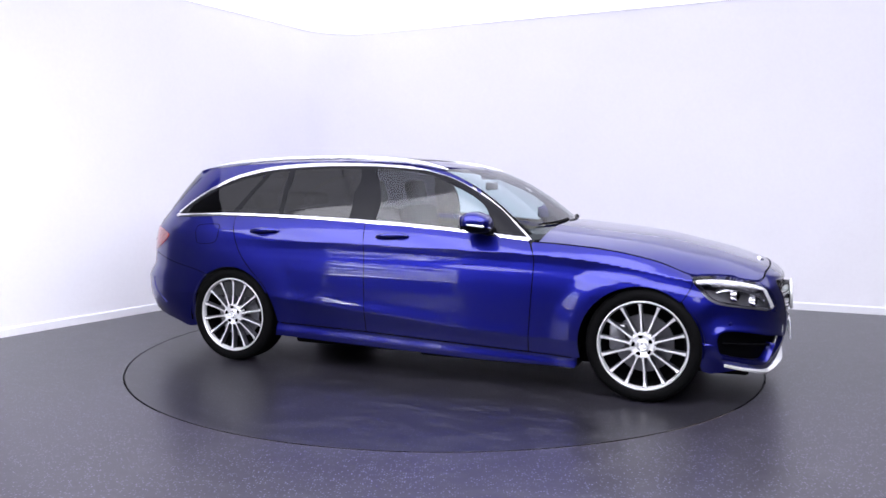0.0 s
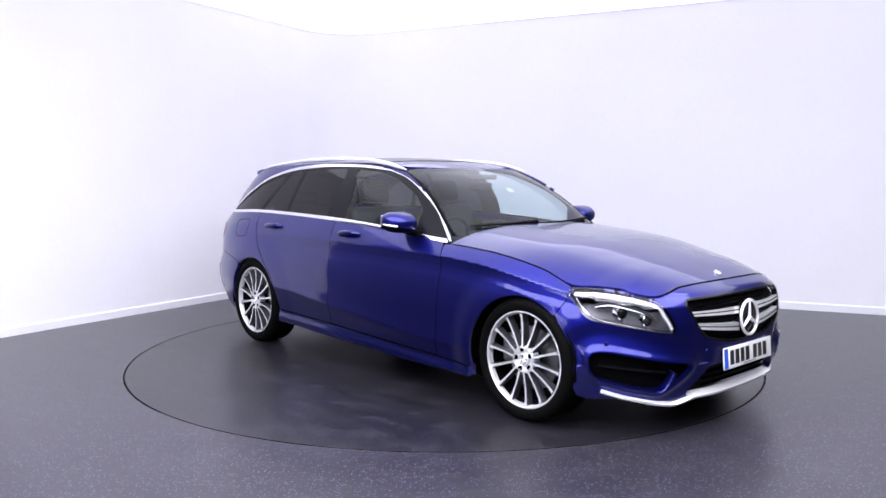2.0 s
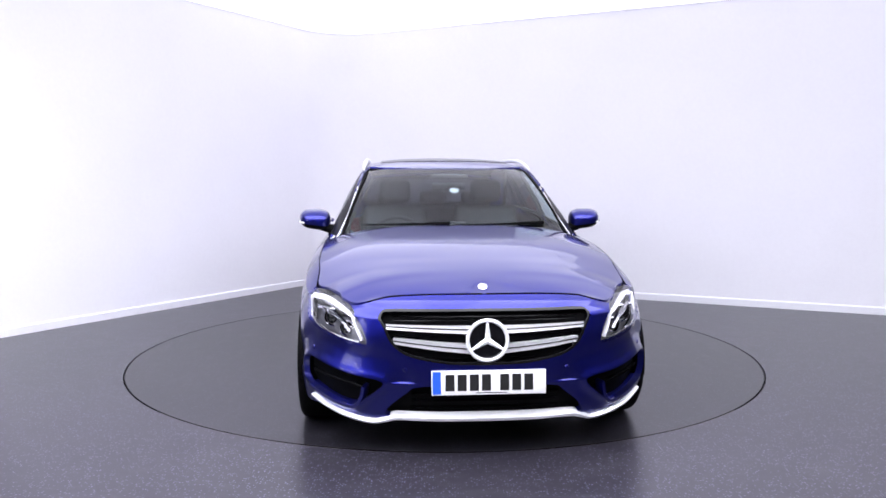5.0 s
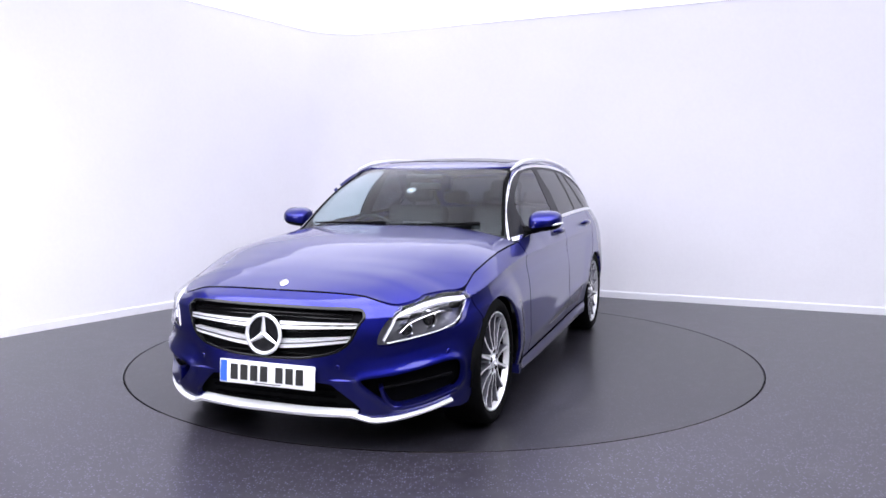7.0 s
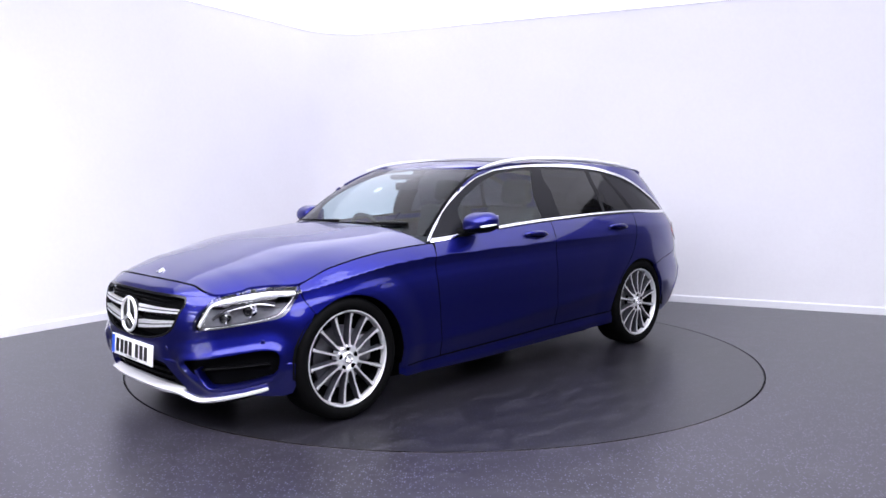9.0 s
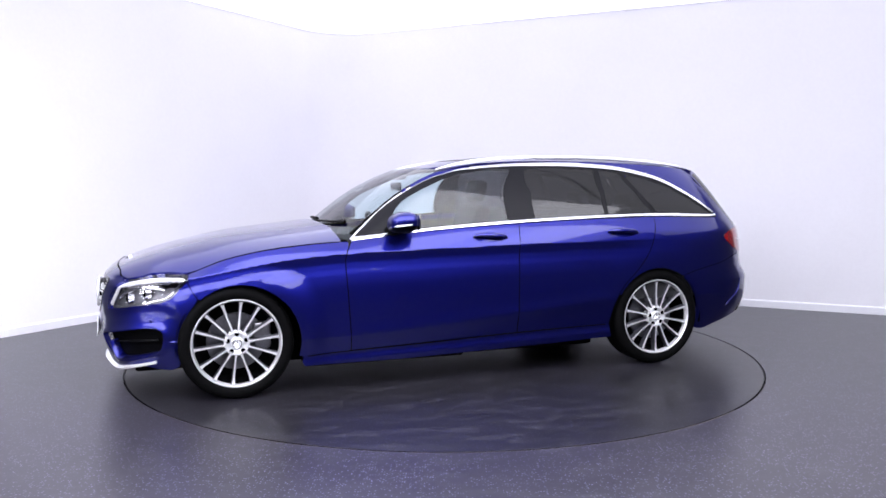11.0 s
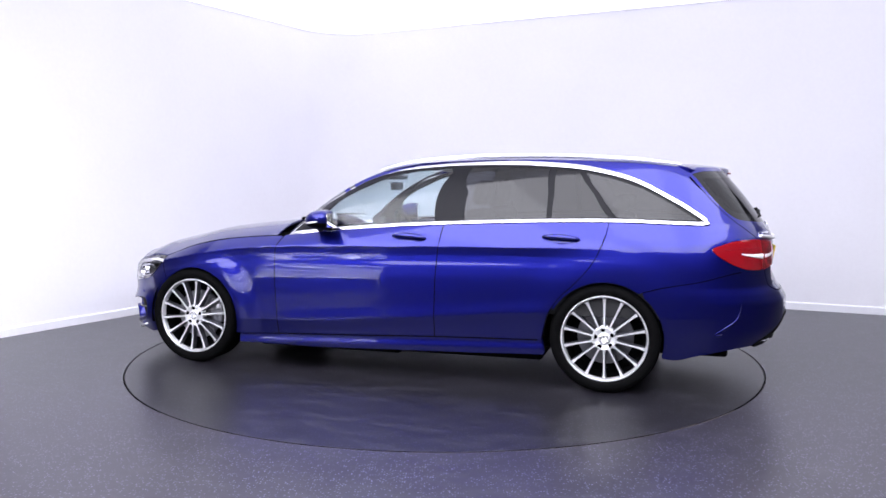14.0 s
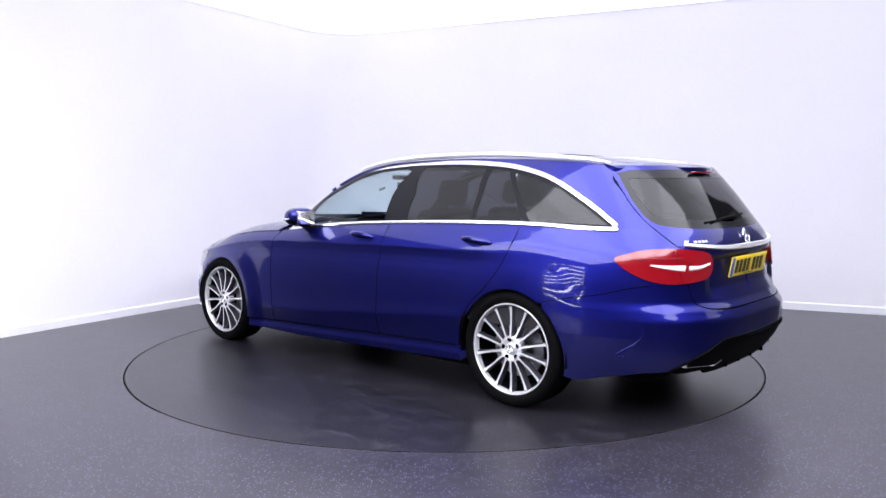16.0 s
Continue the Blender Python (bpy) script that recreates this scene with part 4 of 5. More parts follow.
def wheel_maker():
    """One wheel, its axle along y, outer face to +y."""
    turn = Matrix.Rotation(radians(-90), 4, "X")
    rim = part("wheel", lathe(bmesh.new(), [(0.243, 0.070), (0.247, 0.092), (0.250, 0.101), (0.2535, 0.105), (0.259, 0.104), (0.262, 0.098), (0.258, 0.09)], 72, turn), ALLOY, None, "silver machined alloy wheel rim")
    tyre = lathe(bmesh.new(), [(0.254, 0.088), (0.262, 0.104), (0.275, 0.113), (0.292, 0.116), (0.306, 0.113), (0.318, 0.105), (0.326, 0.095), (0.3305, 0.078), (0.331, 0.05), (0.331, -0.05), (0.3305, -0.08), (0.324, -0.10), (0.300, -0.114), (0.27, -0.11), (0.252, -0.098)], 80, turn)
    part("tyre", tyre, RUBBER, rim, "black low-profile tyre")
    # one spoke, shared by all
    bm = bmesh.new()
    st = [(0.060, 0.0095, 0.098, 0.050), (0.085, 0.0058, 0.097, 0.050), (0.15, 0.0054, 0.090, 0.045), (0.22, 0.0068, 0.092, 0.050), (0.243, 0.0105, 0.098, 0.060)]
    rows = [[bm.verts.new((x, h, z)) for x, h, z in ((r, lo, -w * 1.5), (r, hi - 0.010, -w * 1.25), (r, hi, -w), (r, hi, w), (r, hi - 0.010, w * 1.25), (r, lo, w * 1.5))] for r, w, hi, lo in st]
    for a, b in zip(rows, rows[1:]):
        for k in range(5):
            f = bm.faces.new((a[k], a[k + 1], b[k + 1], b[k]))
            f.material_index = 0 if k == 2 else 1
    me = bpy.data.meshes.new("spoke")
    bmesh.ops.recalc_face_normals(bm, faces=bm.faces)
    bm.to_mesh(me)
    bm.free()
    me.materials.append(ALLOY)
    me.materials.append(GUNMETAL)
    for k in range(14):
        s = new("spoke", me)
        s.parent = rim
        s.matrix_basis = Matrix.Rotation(2 * math.pi * (k + 0.25) / 14, 4, "Y")
    part("hub", lathe(bmesh.new(), [(0.0, 0.088), (0.040, 0.088), (0.045, 0.092), (0.066, 0.098), (0.074, 0.092), (0.076, 0.05)], 40, turn), ALLOY, rim, "silver wheel hub")
    part("hub_cap", lathe(bmesh.new(), [(0.0, 0.101), (0.030, 0.100), (0.034, 0.096), (0.035, 0.088)], 32, turn), SATIN, rim, "silver centre cap")
    star_badge("cap_badge", (0, 0.1015, 0), (0, 1, 0), 0.024, 0.003, CHROME, rim, "chrome emblem")
    for k in range(5):
        a = 2 * math.pi * k / 5 + 0.3
        m = Matrix.Translation((0.055 * math.cos(a), 0, 0.055 * math.sin(a))) @ turn
        part("wheel_bolt", lathe(bmesh.new(), [(0.0, 0.0965), (0.0125, 0.0972), (0.0135, 0.0985), (0.0135, 0.09)], 14, m), SEAM, rim, "dark wheel bolt")
    part("brake_disc", lathe(bmesh.new(), [(0.06, 0.015), (0.168, 0.015), (0.17, 0.0), (0.06, 0.0)], 48, turn), DISCMETAL, rim, "steel brake disc")
    part("barrel", lathe(bmesh.new(), [(0.0, -0.03), (0.224, -0.03), (0.230, 0.02), (0.241, 0.075)], 48, turn), BLACK, rim, "dark inside of the wheel")
    return rim


def build_wheels():
    first = wheel_maker()
    first.parent = car
    first.matrix_basis = pose(XF, 0.783, WHEEL_Z)
    for x, y, a, tw in ((XR, 0.786, 0, 7), (XF, -0.783, 180, 11), (XR, -0.786, 180, 4)):
        w = copy_thing(first, pose(x, y, WHEEL_Z) @ pose(0, 0, 0, 0, 0, a) @ pose(0, 0, 0, 0, tw, 0))
        w.parent = car
    for cx in (XF - 0.02, XR):
        for sd in (1, -1):
            bm = bmesh.new()
            a = np.linspace(-0.15, math.pi + 0.15, 30)
            rows = [[bm.verts.new((cx + 0.362 * math.cos(t), sd * y, 0.325 + 0.362 * math.sin(t))) for t in a] for y in (0.42, 0.885)]
            for i in range(29):
                bm.faces.new((rows[0][i], rows[0][i + 1], rows[1][i + 1], rows[1][i]))
            bm.faces.new(rows[0])
            part("wheel_arch_liner", bm, BLACK, car, "black wheel arch liner")
    two_sides("brake_caliper", lambda: box(bmesh.new(), (XF - 0.20, 0.765, 0.28), (XF - 0.10, 0.83, 0.44), 0.02), DISCMETAL, car, "grey brake caliper")
    for lo, hi in (((0.1, -0.70, 0.115), (1.16, 0.70, 0.27)), ((-0.86, -0.70, 0.13), (0.2, 0.70, 0.27)), ((1.10, -0.60, 0.14), (2.15, 0.60, 0.30)), ((-1.98, -0.60, 0.20), (-0.80, 0.60, 0.36)), ((-2.1, -0.60, 0.27), (-1.68, 0.60, 0.42)), ((1.96, -0.58, 0.20), (2.12, 0.58, 0.42))):
        part("underbody_panel", box(bmesh.new(), lo, hi, 0.02), BLACK, car, "black underbody panel")


def build_front():
    # headlamps
    inner = LOWER.path(HEADLAMP, 6, True)
    for mi, sd in ((0, 1), (1, -1)):
        bowl = skin("headlamp", LOWER, shrunk(poly(inner), -0.004), span(inner), LAMPBOWL, car, "clear headlamp with a white light strip", cell=0.014, lift=-0.055, flange=0, mirror=mi)
        skin("lens", LOWER, shrunk(poly(inner), 0.0015), span(inner), LENS, bowl, "clear headlamp lens", cell=0.012, lift=0.0, flange=0.02, mirror=mi)
        # light strip: along the upper edge and down the inner flank
        strip = LOWER.path([(1.865, 0.715), (1.95, 0.716), (2.04, 0.708), ("f", 0.668, 0.691), ("f", 0.622, 0.66), ("f", 0.598, 0.61), ("f", 0.570, 0.548)], 6)
        ribbon("light_strip", LOWER, strip, 0.013, -0.014, WHITELENS, bowl, "white daytime light strip", depth=0.022, side=sd)
        low = LOWER.path([("f", 0.585, 0.540), ("f", 0.69, 0.560), (1.985, 0.60), (1.905, 0.662), (1.872, 0.70)], 6)
        ribbon("chrome_edge", LOWER, low, 0.007, -0.016, CHROME, bowl, "chrome lamp edge", depth=0.024, side=sd)
        arrow = LOWER.path([("f", 0.63, 0.585), ("f", 0.68, 0.635), (2.05, 0.668), (1.97, 0.655)], 5)
        ribbon("reflector_blade", LOWER, arrow, 0.016, -0.022, CHROME, bowl, "chrome reflector blade", depth=0.03, side=sd)
        for key, r in ((("f", 0.665, 0.595), 0.030), (("f", 0.745, 0.63), 0.036)):
            p, n = on_skin(LOWER, key, -0.05)
            p.y *= sd
            m = Matrix.Translation(p) @ Vector((1, 0.25 * sd, 0.05)).to_track_quat("Z", "Y").to_matrix().to_4x4()
            part("lamp_ring", lathe(bmesh.new(), [(r * 0.92, -0.02), (r * 1.12, 0.012), (r * 1.2, 0.01), (r * 1.22, -0.02)], 28, m), CHROME, bowl, "chrome projector ring")
            part("projector", lathe(bmesh.new(), [(0.0, 0.022), (r * 0.5, 0.017), (r * 0.8, 0.008), (r * 0.95, -0.006)], 28, m), GLOSSBLACK, bowl, "dark projector lens")
    # grille bars, badge
    for sd in (1, -1):
        for za, zb_, wd in ((0.606, 0.618, 0.030), (0.518, 0.555, 0.034)):
            p = LOWER.path([("f", 0.075, za), ("f", 0.20, za * 0.7 + zb_ * 0.3), ("f", 0.33, za * 0.3 + zb_ * 0.7), ("f", 0.455 if za > 0.55 else 0.425, zb_)], 6)
            ribbon("grille_bar", LOWER, p, lambda t, w=wd: w * (1.25 - 0.5 * t), -0.002, SATIN, car, "silver grille bar", depth=0.03, side=sd)
            ribbon("grille_bar_groove", LOWER, p, 0.0045, 0.0, SEAM, car, "dark groove in the bar", depth=0.004, side=sd)
    rim = np.concatenate([grille_p])
    ribbon("grille_frame", LOWER, rim, 0.012, 0.002, GLOSSBLACK, car, "gloss black grille frame", depth=0.03, double=True)
    star_badge("front_badge", (2.378, 0, 0.56), (1, 0, 0.06), 0.090, 0.0088, BRIGHT, car, "large chrome ring emblem")
    bm = lathe(bmesh.new(), [(0.0, 0.0), (0.086, 0.0), (0.088, -0.03)], 40, Matrix.Translation((2.37, 0, 0.56)) @ Matrix.Rotation(radians(90), 4, "Y"))
    part("badge_plate", bm, GLOSSBLACK, car, "black disc behind the emblem")
    part("bonnet_emblem", lathe(bmesh.new(), [(0.0, 0.006), (0.018, 0.0045), (0.022, 0.002), (0.023, -0.01)], 28, pose(2.195, 0, 0.7795, 0, 32, 0)), CHROME, car, "small round silver emblem")
    # lip below the bumper
    lip = LOWER.path([("s", LOWER.smin, 0.193), ("f", 0.2, 0.194), ("f", 0.39, 0.199), ("f", 0.44, 0.190), ("f", 0.50, 0.170), ("f", 0.56, 0.174), ("f", 0.68, 0.200), ("f", 0.75, 0.220), ("f", 0.80, 0.240)], 5)
    ribbon("front_lip", LOWER, lip, lambda t: 0.016 - 0.003 * t, 0.020, BRIGHT, car, "bright silver splitter lip", depth=0.03, double=True)
    fin = LOWER.path([("f", 0.555, 0.335), ("f", 0.57, 0.275), ("f", 0.61, 0.232), ("f", 0.72, 0.248), ("f", 0.82, 0.285)], 5)
    for sd in (1, -1):
        ribbon("intake_blade", LOWER, fin, 0.02, 0.012, PAINT, car, "blue blade round the side intake", depth=0.04, side=sd)
        ribbon("intake_slat", LOWER, LOWER.path([("f", 0.56, 0.325), ("f", 0.68, 0.345), ("f", 0.82, 0.365)], 5), 0.012, -0.02, GLOSSBLACK, car, "black intake slat", depth=0.03, side=sd)
        for key in (("f", 0.37, 0.425), ("f", 0.80, 0.475)):
            p, n = on_skin(LOWER, key, 0.0015)
            p.y *= sd
            n.y *= sd
            part("parking_sensor", lathe(bmesh.new(), [(0, 0.001), (0.009, 0.001), (0.011, -0.002)], 16, Matrix.Translation(p) @ n.to_track_quat("Z", "Y").to_matrix().to_4x4()), PAINT, car, "round parking sensor")
    for z in (0.235, 0.27, 0.305):
        ribbon("lower_slat", LOWER, LOWER.path([("s", LOWER.smin, z), ("f", 0.15, z), ("f", 0.34, z)], 4), 0.010, -0.03, GLOSSBLACK, car, "black intake slat", depth=0.02, double=True)
    for z in (0.475, 0.65, 0.668, 0.58):
        ribbon("grille_lamella", LOWER, LOWER.path([("s", LOWER.smin, z), ("f", 0.15, z), ("f", 0.28 if z < 0.5 else 0.43, z)], 4), 0.006, -0.022, GLOSSBLACK, car, "thin black grille lamella", depth=0.012, double=True)


def number_plate(name, m, mat, label):
    """A plate on the plane x = 0 of m, facing +x."""
    bm = box(bmesh.new(), (-0.004, -0.26, -0.0555), (0.004, 0.26, 0.0555), 0.003)
    bmesh.ops.transform(bm, matrix=m, verts=bm.verts)
    plate = part(name, bm, mat, car, label)

    def piece(nm, y0, y1, z0, z1, mt, lab, lift):
        b = box(bmesh.new(), (0.003, y0, z0), (0.0045 + lift, y1, z1))
        bmesh.ops.transform(b, matrix=m, verts=b.verts)
        part(nm, b, mt, plate, lab, 0)
    piece("blue_band", -0.256, -0.218, -0.051, 0.051, PLATE_B, "blue band", 0.0)
    y = -0.198
    for k in range(7):
        piece("character_bar", y, y + 0.041, -0.037, 0.037, INK, "black bar", 0.0004)
        y += 0.055 + (0.028 if k == 3 else 0)
    for z in (-0.046,):
        piece("maker_line", -0.06, 0.08, z - 0.002, z + 0.002, INK, "thin printed line", 0.0)
    return plate


def build_side_details():
    # door mirrors
    for sd in (1, -1):
        def shell(lo, hi):
            bm = bmesh.new()
            nu, nv = 40, 24
            rows = []
            for i in range(nv + 1):
                v = math.pi * (lo + (hi - lo) * i / nv)
                row = []
                for j in range(nu):
                    u = 2 * math.pi * j / nu
                    c = lambda t, p: math.copysign(abs(t) ** p, t)
                    cx, cy, cz = c(math.cos(u), 0.75) * c(math.sin(v), 0.8), c(math.sin(u), 0.62) * c(math.sin(v), 0.62), c(math.cos(v), 0.85)
                    x = 0.555 + (0.115 if cx > 0 else 0.06) * cx
                    y = 0.908 + 0.102 * cy - 0.12 * max(0, x - 0.56)
                    z = 1.020 + 0.066 * cz + 0.02 * cy * (cz < 0) * 0.6 - 0.10 * max(0, x - 0.58)
                    row.append(bm.verts.new((x, y * sd, z)))
                rows.append(row)
            for a, b in zip(rows, rows[1:]):
                for j in range(nu):
                    bm.faces.new((a[j], a[(j + 1) % nu], b[(j + 1) % nu], b[j]))
            bmesh.ops.remove_doubles(bm, verts=bm.verts, dist=1e-4)
            return bm
        mir = part("door_mirror", shell(0.0, 0.62), PAINT, car, "blue door mirror with a black base")
        part("mirror_base", shell(0.62, 1.0), BLACK, mir, "black lower mirror cover")
        bm = bmesh.new()
        tube(bm, [(0.665 - 0.0, 0.86 * sd, 1.001), (0.66, 0.93 * sd, 0.998), (0.635, 0.985 * sd, 1.0), (0.59, 1.008 * sd, 1.006), (0.55, 1.012 * sd, 1.01)], [0.003, 0.006, 0.007, 0.006, 0.003], 8)
        part("indicator", bm, WHITELENS, mir, "white indicator strip")
        bm = bmesh.new()
        tube(bm, [(0.64, 0.765 * sd, 0.955), (0.615, 0.82 * sd, 0.962), (0.59, 0.86 * sd, 0.975)], [0.035, 0.028, 0.03], 12)
        part("mirror_arm", bm, BLACK, mir, "black mirror arm")
        bm = box(bmesh.new(), (0.491, sd * 0.908 - 0.075, 0.972), (0.497, sd * 0.908 + 0.075, 1.062), 0.002)
        part("mirror_glass", bm, CHROME, mir, "mirror glass")
    # handles
    for x, z in ((-0.020, 0.912), (-0.995, 0.925)):
        for sd in (1, -1):
            pts = []
            for t in np.linspace(-1, 1, 13):
                p, n = on_skin(LOWER, (x + 0.112 * t, z + 0.006 * t), 0.034 * (1 - t * t) ** 0.5 * 0.75 + 0.004)
                pts.append((p.x, p.y * sd, p.z))
            h = part("door_handle", tube(bmesh.new(), pts, [0.007 + 0.0115 * (1 - abs(t) ** 3) for t in np.linspace(-1, 1, 13)], 10), PAINT, car, "blue door handle")
            p, n = on_skin(LOWER, (x, z - 0.004), -0.004)
            m = Matrix.Translation((p.x, p.y * sd, p.z)) @ Vector((n.x, n.y * sd, n.z)).to_track_quat("Z", "Y").to_matrix().to_4x4()
            q = np.linspace(0, 1, 6)
            bm = lathe(bmesh.new(), [(t, 0.007 * (1 - t * t)) for t in q], 32, m @ Matrix.Diagonal((0.105, 0.042, 1, 1)))
            part("handle_cup", bm, PAINT, h, "blue hollow behind the handle")
    # roof rails
    for sd in (1, -1):
        path = smooth_path([(0.265, 0.585, 1.348), (0.19, 0.588, 1.366), (0.05, 0.584, 1.394), (-0.15, 0.578, 1.418), (-0.49, 0.572, 1.434), (-0.95, 0.566, 1.432), (-1.35, 0.558, 1.410), (-1.58, 0.548, 1.388), (-1.68, 0.54, 1.373)], 5)
        r = [0.004 + 0.011 * min(1, 4 * min(t, 1 - t)) for t in np.linspace(0, 1, len(path))]
        part("roof_rail", tube(bmesh.new(), [(a, b * sd, c) for a, b, c in path], r, 10), SATIN, car, "bright aluminium roof rail")
    # dark roof glass
    xs = np.linspace(0.0, -1.15, 18)
    top = curve1([(-2.0, 1.345), (-1.8, 1.372), (-1.4, 1.42), (-0.9, 1.445), (-0.4, 1.445), (0.0, 1.418), (0.15, 1.392), (0.26, 1.362)])
    mid = [(x, 0, float(top(x))) for x in xs]
    edge = []
    for x in xs:
        zr = float(curve1([(0.12, 1.374), (-0.04, 1.392), (-0.5, 1.409), (-0.8, 1.409), (-1.1, 1.40)])(x - 0.05))
        ye, f = 0.575, 0.47 / 0.575
        edge.append((x - 0.05, 0.47, float(top(x)) + (zr - float(top(x))) * f ** 2.8))
    loft("roof_glass", edge, mid, GLOSSBLACK, car, "dark panoramic roof glass", power=2.8, lift=0.004)
    # spoiler
    e = [(-1.66, 0.578, 1.362), (-1.69, 0.582, 1.354), (-1.715, 0.584, 1.347), (-1.735, 0.580, 1.340), (-1.745, 0.572, 1.333)]
    md = [(-1.78, 0, 1.376), (-1.86, 0, 1.367), (-1.92, 0, 1.359), (-1.965, 0, 1.351), (-1.985, 0, 1.341)]
    loft("roof_spoiler", e, md, PAINT, car, "blue roof spoiler", power=2.6, bow=1.7, flange=0.036, lift=0.008)
    q = np.linspace(-1, 1, 25)
    bm = bmesh.new()
    rows = [[bm.verts.new((x0 + (x1 - x0) * abs(t) ** 1.7, 0.56 * t, z - 0.012 * abs(t) ** 2.6)) for t in q]
            for x0, x1, z in ((-1.972, -1.733, 1.318), (-1.90, -1.70, 1.310), (-1.80, -1.66, 1.304))]
    for a, b in zip(rows, rows[1:]):
        for k in range(24):
            bm.faces.new((a[k], a[k + 1], b[k + 1], b[k]))
    part("spoiler_underside", bm, GLOSSBLACK, car, "black underside of the spoiler")
    bm = box(bmesh.new(), (-1.990, -0.16, 1.316), (-1.970, 0.16, 1.326), 0.004)
    part("brake_light", bm, REDDARK, car, "dark red high brake light")
    for sd in (1, -1):
        ribbon("sill_seam", LOWER, LOWER.path([(1.17, 0.232), (0.905, 0.243), (0.3, 0.263), (-0.2, 0.2835), (-0.86, 0.3)], 5), 0.003, 0.0068, SEAM, car, "thin dark seam above the sill", depth=0.004, side=sd)
    # fuel flap line on the right rear quarter
    flap = UPPER.path([(-1.40, 0.965), (-1.55, 0.96), (-1.585, 0.93), (-1.57, 0.86), (-1.54, 0.83), (-1.42, 0.835), (-1.385, 0.865), (-1.38, 0.93)], 6, True)
    ribbon("fuel_flap_gap", UPPER, flap, 0.004, 0.0006, SEAM, car, "thin gap round the fuel flap", depth=0.002, side=-1, closed=True)


def build_rear():
    number_plate("front_number_plate", pose(2.372, 0.008, 0.368, 0, -4, 0), PLATE_W, "white front number plate with black bars")
    number_plate("rear_number_plate", pose(-2.252, 0.0, 0.812, 0, 10, 180) , PLATE_Y, "yellow rear number plate with black bars")
    strip = UPPER.path([("s", UPPER.smax, 0.917), ("r", 0.15, 0.918), ("r", 0.30, 0.921), ("r", 0.46, 0.932), ("r", 0.585, 0.944)], 5)
    ribbon("chrome_strip", UPPER, strip, lambda t: 0.030 - 0.016 * t, 0.014, SATIN, car, "chrome strip over the plate", depth=0.02, double=True)
    star_badge("rear_badge", (-2.234, 0, 0.972), (-1, 0, 0.32), 0.038, 0.005, CHROME, car, "chrome ring emblem")
    for k, w in enumerate((0.017, 0.0, 0.018, 0.018, 0.018, 0.013)):
        if w:
            y = 0.575 - 0.0245 * k
            p = UPPER.path([("r", y, 0.958), ("r", y - w, 0.957)], 3)
            ribbon("model_badge", UPPER, p, 0.014, 0.003, CHROME, car, "small chrome badge bar", depth=0.004)
    # lamp details
    for sd in (1, -1):
        st = UPPER.path([("r", 0.74, 0.846), ("r", 0.68, 0.834), ("r", 0.61, 0.828)], 6)
        ribbon("reverse_light", UPPER, st, lambda t: 0.006 + 0.026 * t, 0.009, WHITELENS, car, "white reversing light", side=sd)
        st = UPPER.path([("r", 0.59, 0.828), ("r", 0.53, 0.830), ("r", 0.46, 0.846)], 6)
        ribbon("reverse_light", UPPER, st, lambda t: 0.026 - 0.016 * t, 0.009, WHITELENS, car, "white reversing light", side=sd)
        st = UPPER.path([(-1.93, 0.872), (-2.03, 0.876), ("r", 0.72, 0.876), ("r", 0.61, 0.876)], 6)
        ribbon("lamp_line", UPPER, st, 0.010, 0.008, REDDARK, car, "darker red line", side=sd)
    # wiper
    bm = bmesh.new()
    tube(bm, [(-2.165, 0.0, 1.072), (-2.175, 0.04, 1.076), (-2.165, 0.16, 1.068), (-2.165, 0.30, 1.055)], [0.016, 0.012, 0.008, 0.006], 8)
    tube(bm, [(-2.175, -0.09, 1.09), (-2.168, 0.1, 1.066), (-2.150, 0.36, 1.052)], 0.006, 6)
    lathe(bm, [(0.0, 0.03), (0.02, 0.028), (0.024, 0.0)], 16, Matrix.Translation((-2.15, 0, 1.07)) @ Vector((-1, 0, 0.5)).to_track_quat("Z", "Y").to_matrix().to_4x4())
    part("rear_wiper", bm, BLACK, car, "black rear wiper")
    # exhaust trims
    for sd in (1, -1):
        def ring_pts(k, x):
            return [(x - 0.33 * (0.49 - y), sd * y, z) for y, z in ((0.49 + a * k, 0.338 + b * k) for a, b in ((-0.12, 0.034), (0.07, 0.026), (0.135, 0.002), (0.125, -0.020), (-0.08, -0.034), (-0.13, -0.012)))]
        bm = bmesh.new()
        rows = [[bm.verts.new(p) for p in ring_pts(k, x)] for k, x in ((1.0, -2.08), (1.0, -2.212), (0.97, -2.219), (0.86, -2.216), (0.8, -2.13))]
        for a, b in zip(rows, rows[1:]):
            for i in range(6):
                bm.faces.new((a[i], a[(i + 1) % 6], b[(i + 1) % 6], b[i]))
        part("exhaust_trim", bm, CHROME, car, "chrome exhaust trim", 40)
        bm = bmesh.new()
        bm.faces.new([bm.verts.new(p) for p in ring_pts(0.82, -2.16)])
        part("exhaust_inside", bm, SEAM, car, "dark exhaust opening")
    for y in (-0.27, -0.09, 0.09, 0.27):
        bm = box(bmesh.new(), (-2.255, y - 0.008, 0.275), (-2.15, y + 0.008, 0.345), 0.006)
        part("diffuser_fin", bm, BLACK, car, "black diffuser fin")
    ribbon("diffuser_edge", LOWER, LOWER.path([("s", LOWER.smax, 0.455), ("r", 0.4, 0.459), ("r", 0.48, 0.438), ("r", 0.58, 0.381), ("r", 0.664, 0.302)], 5), 0.012, 0.006, BLACK, car, "black edge", double=True)
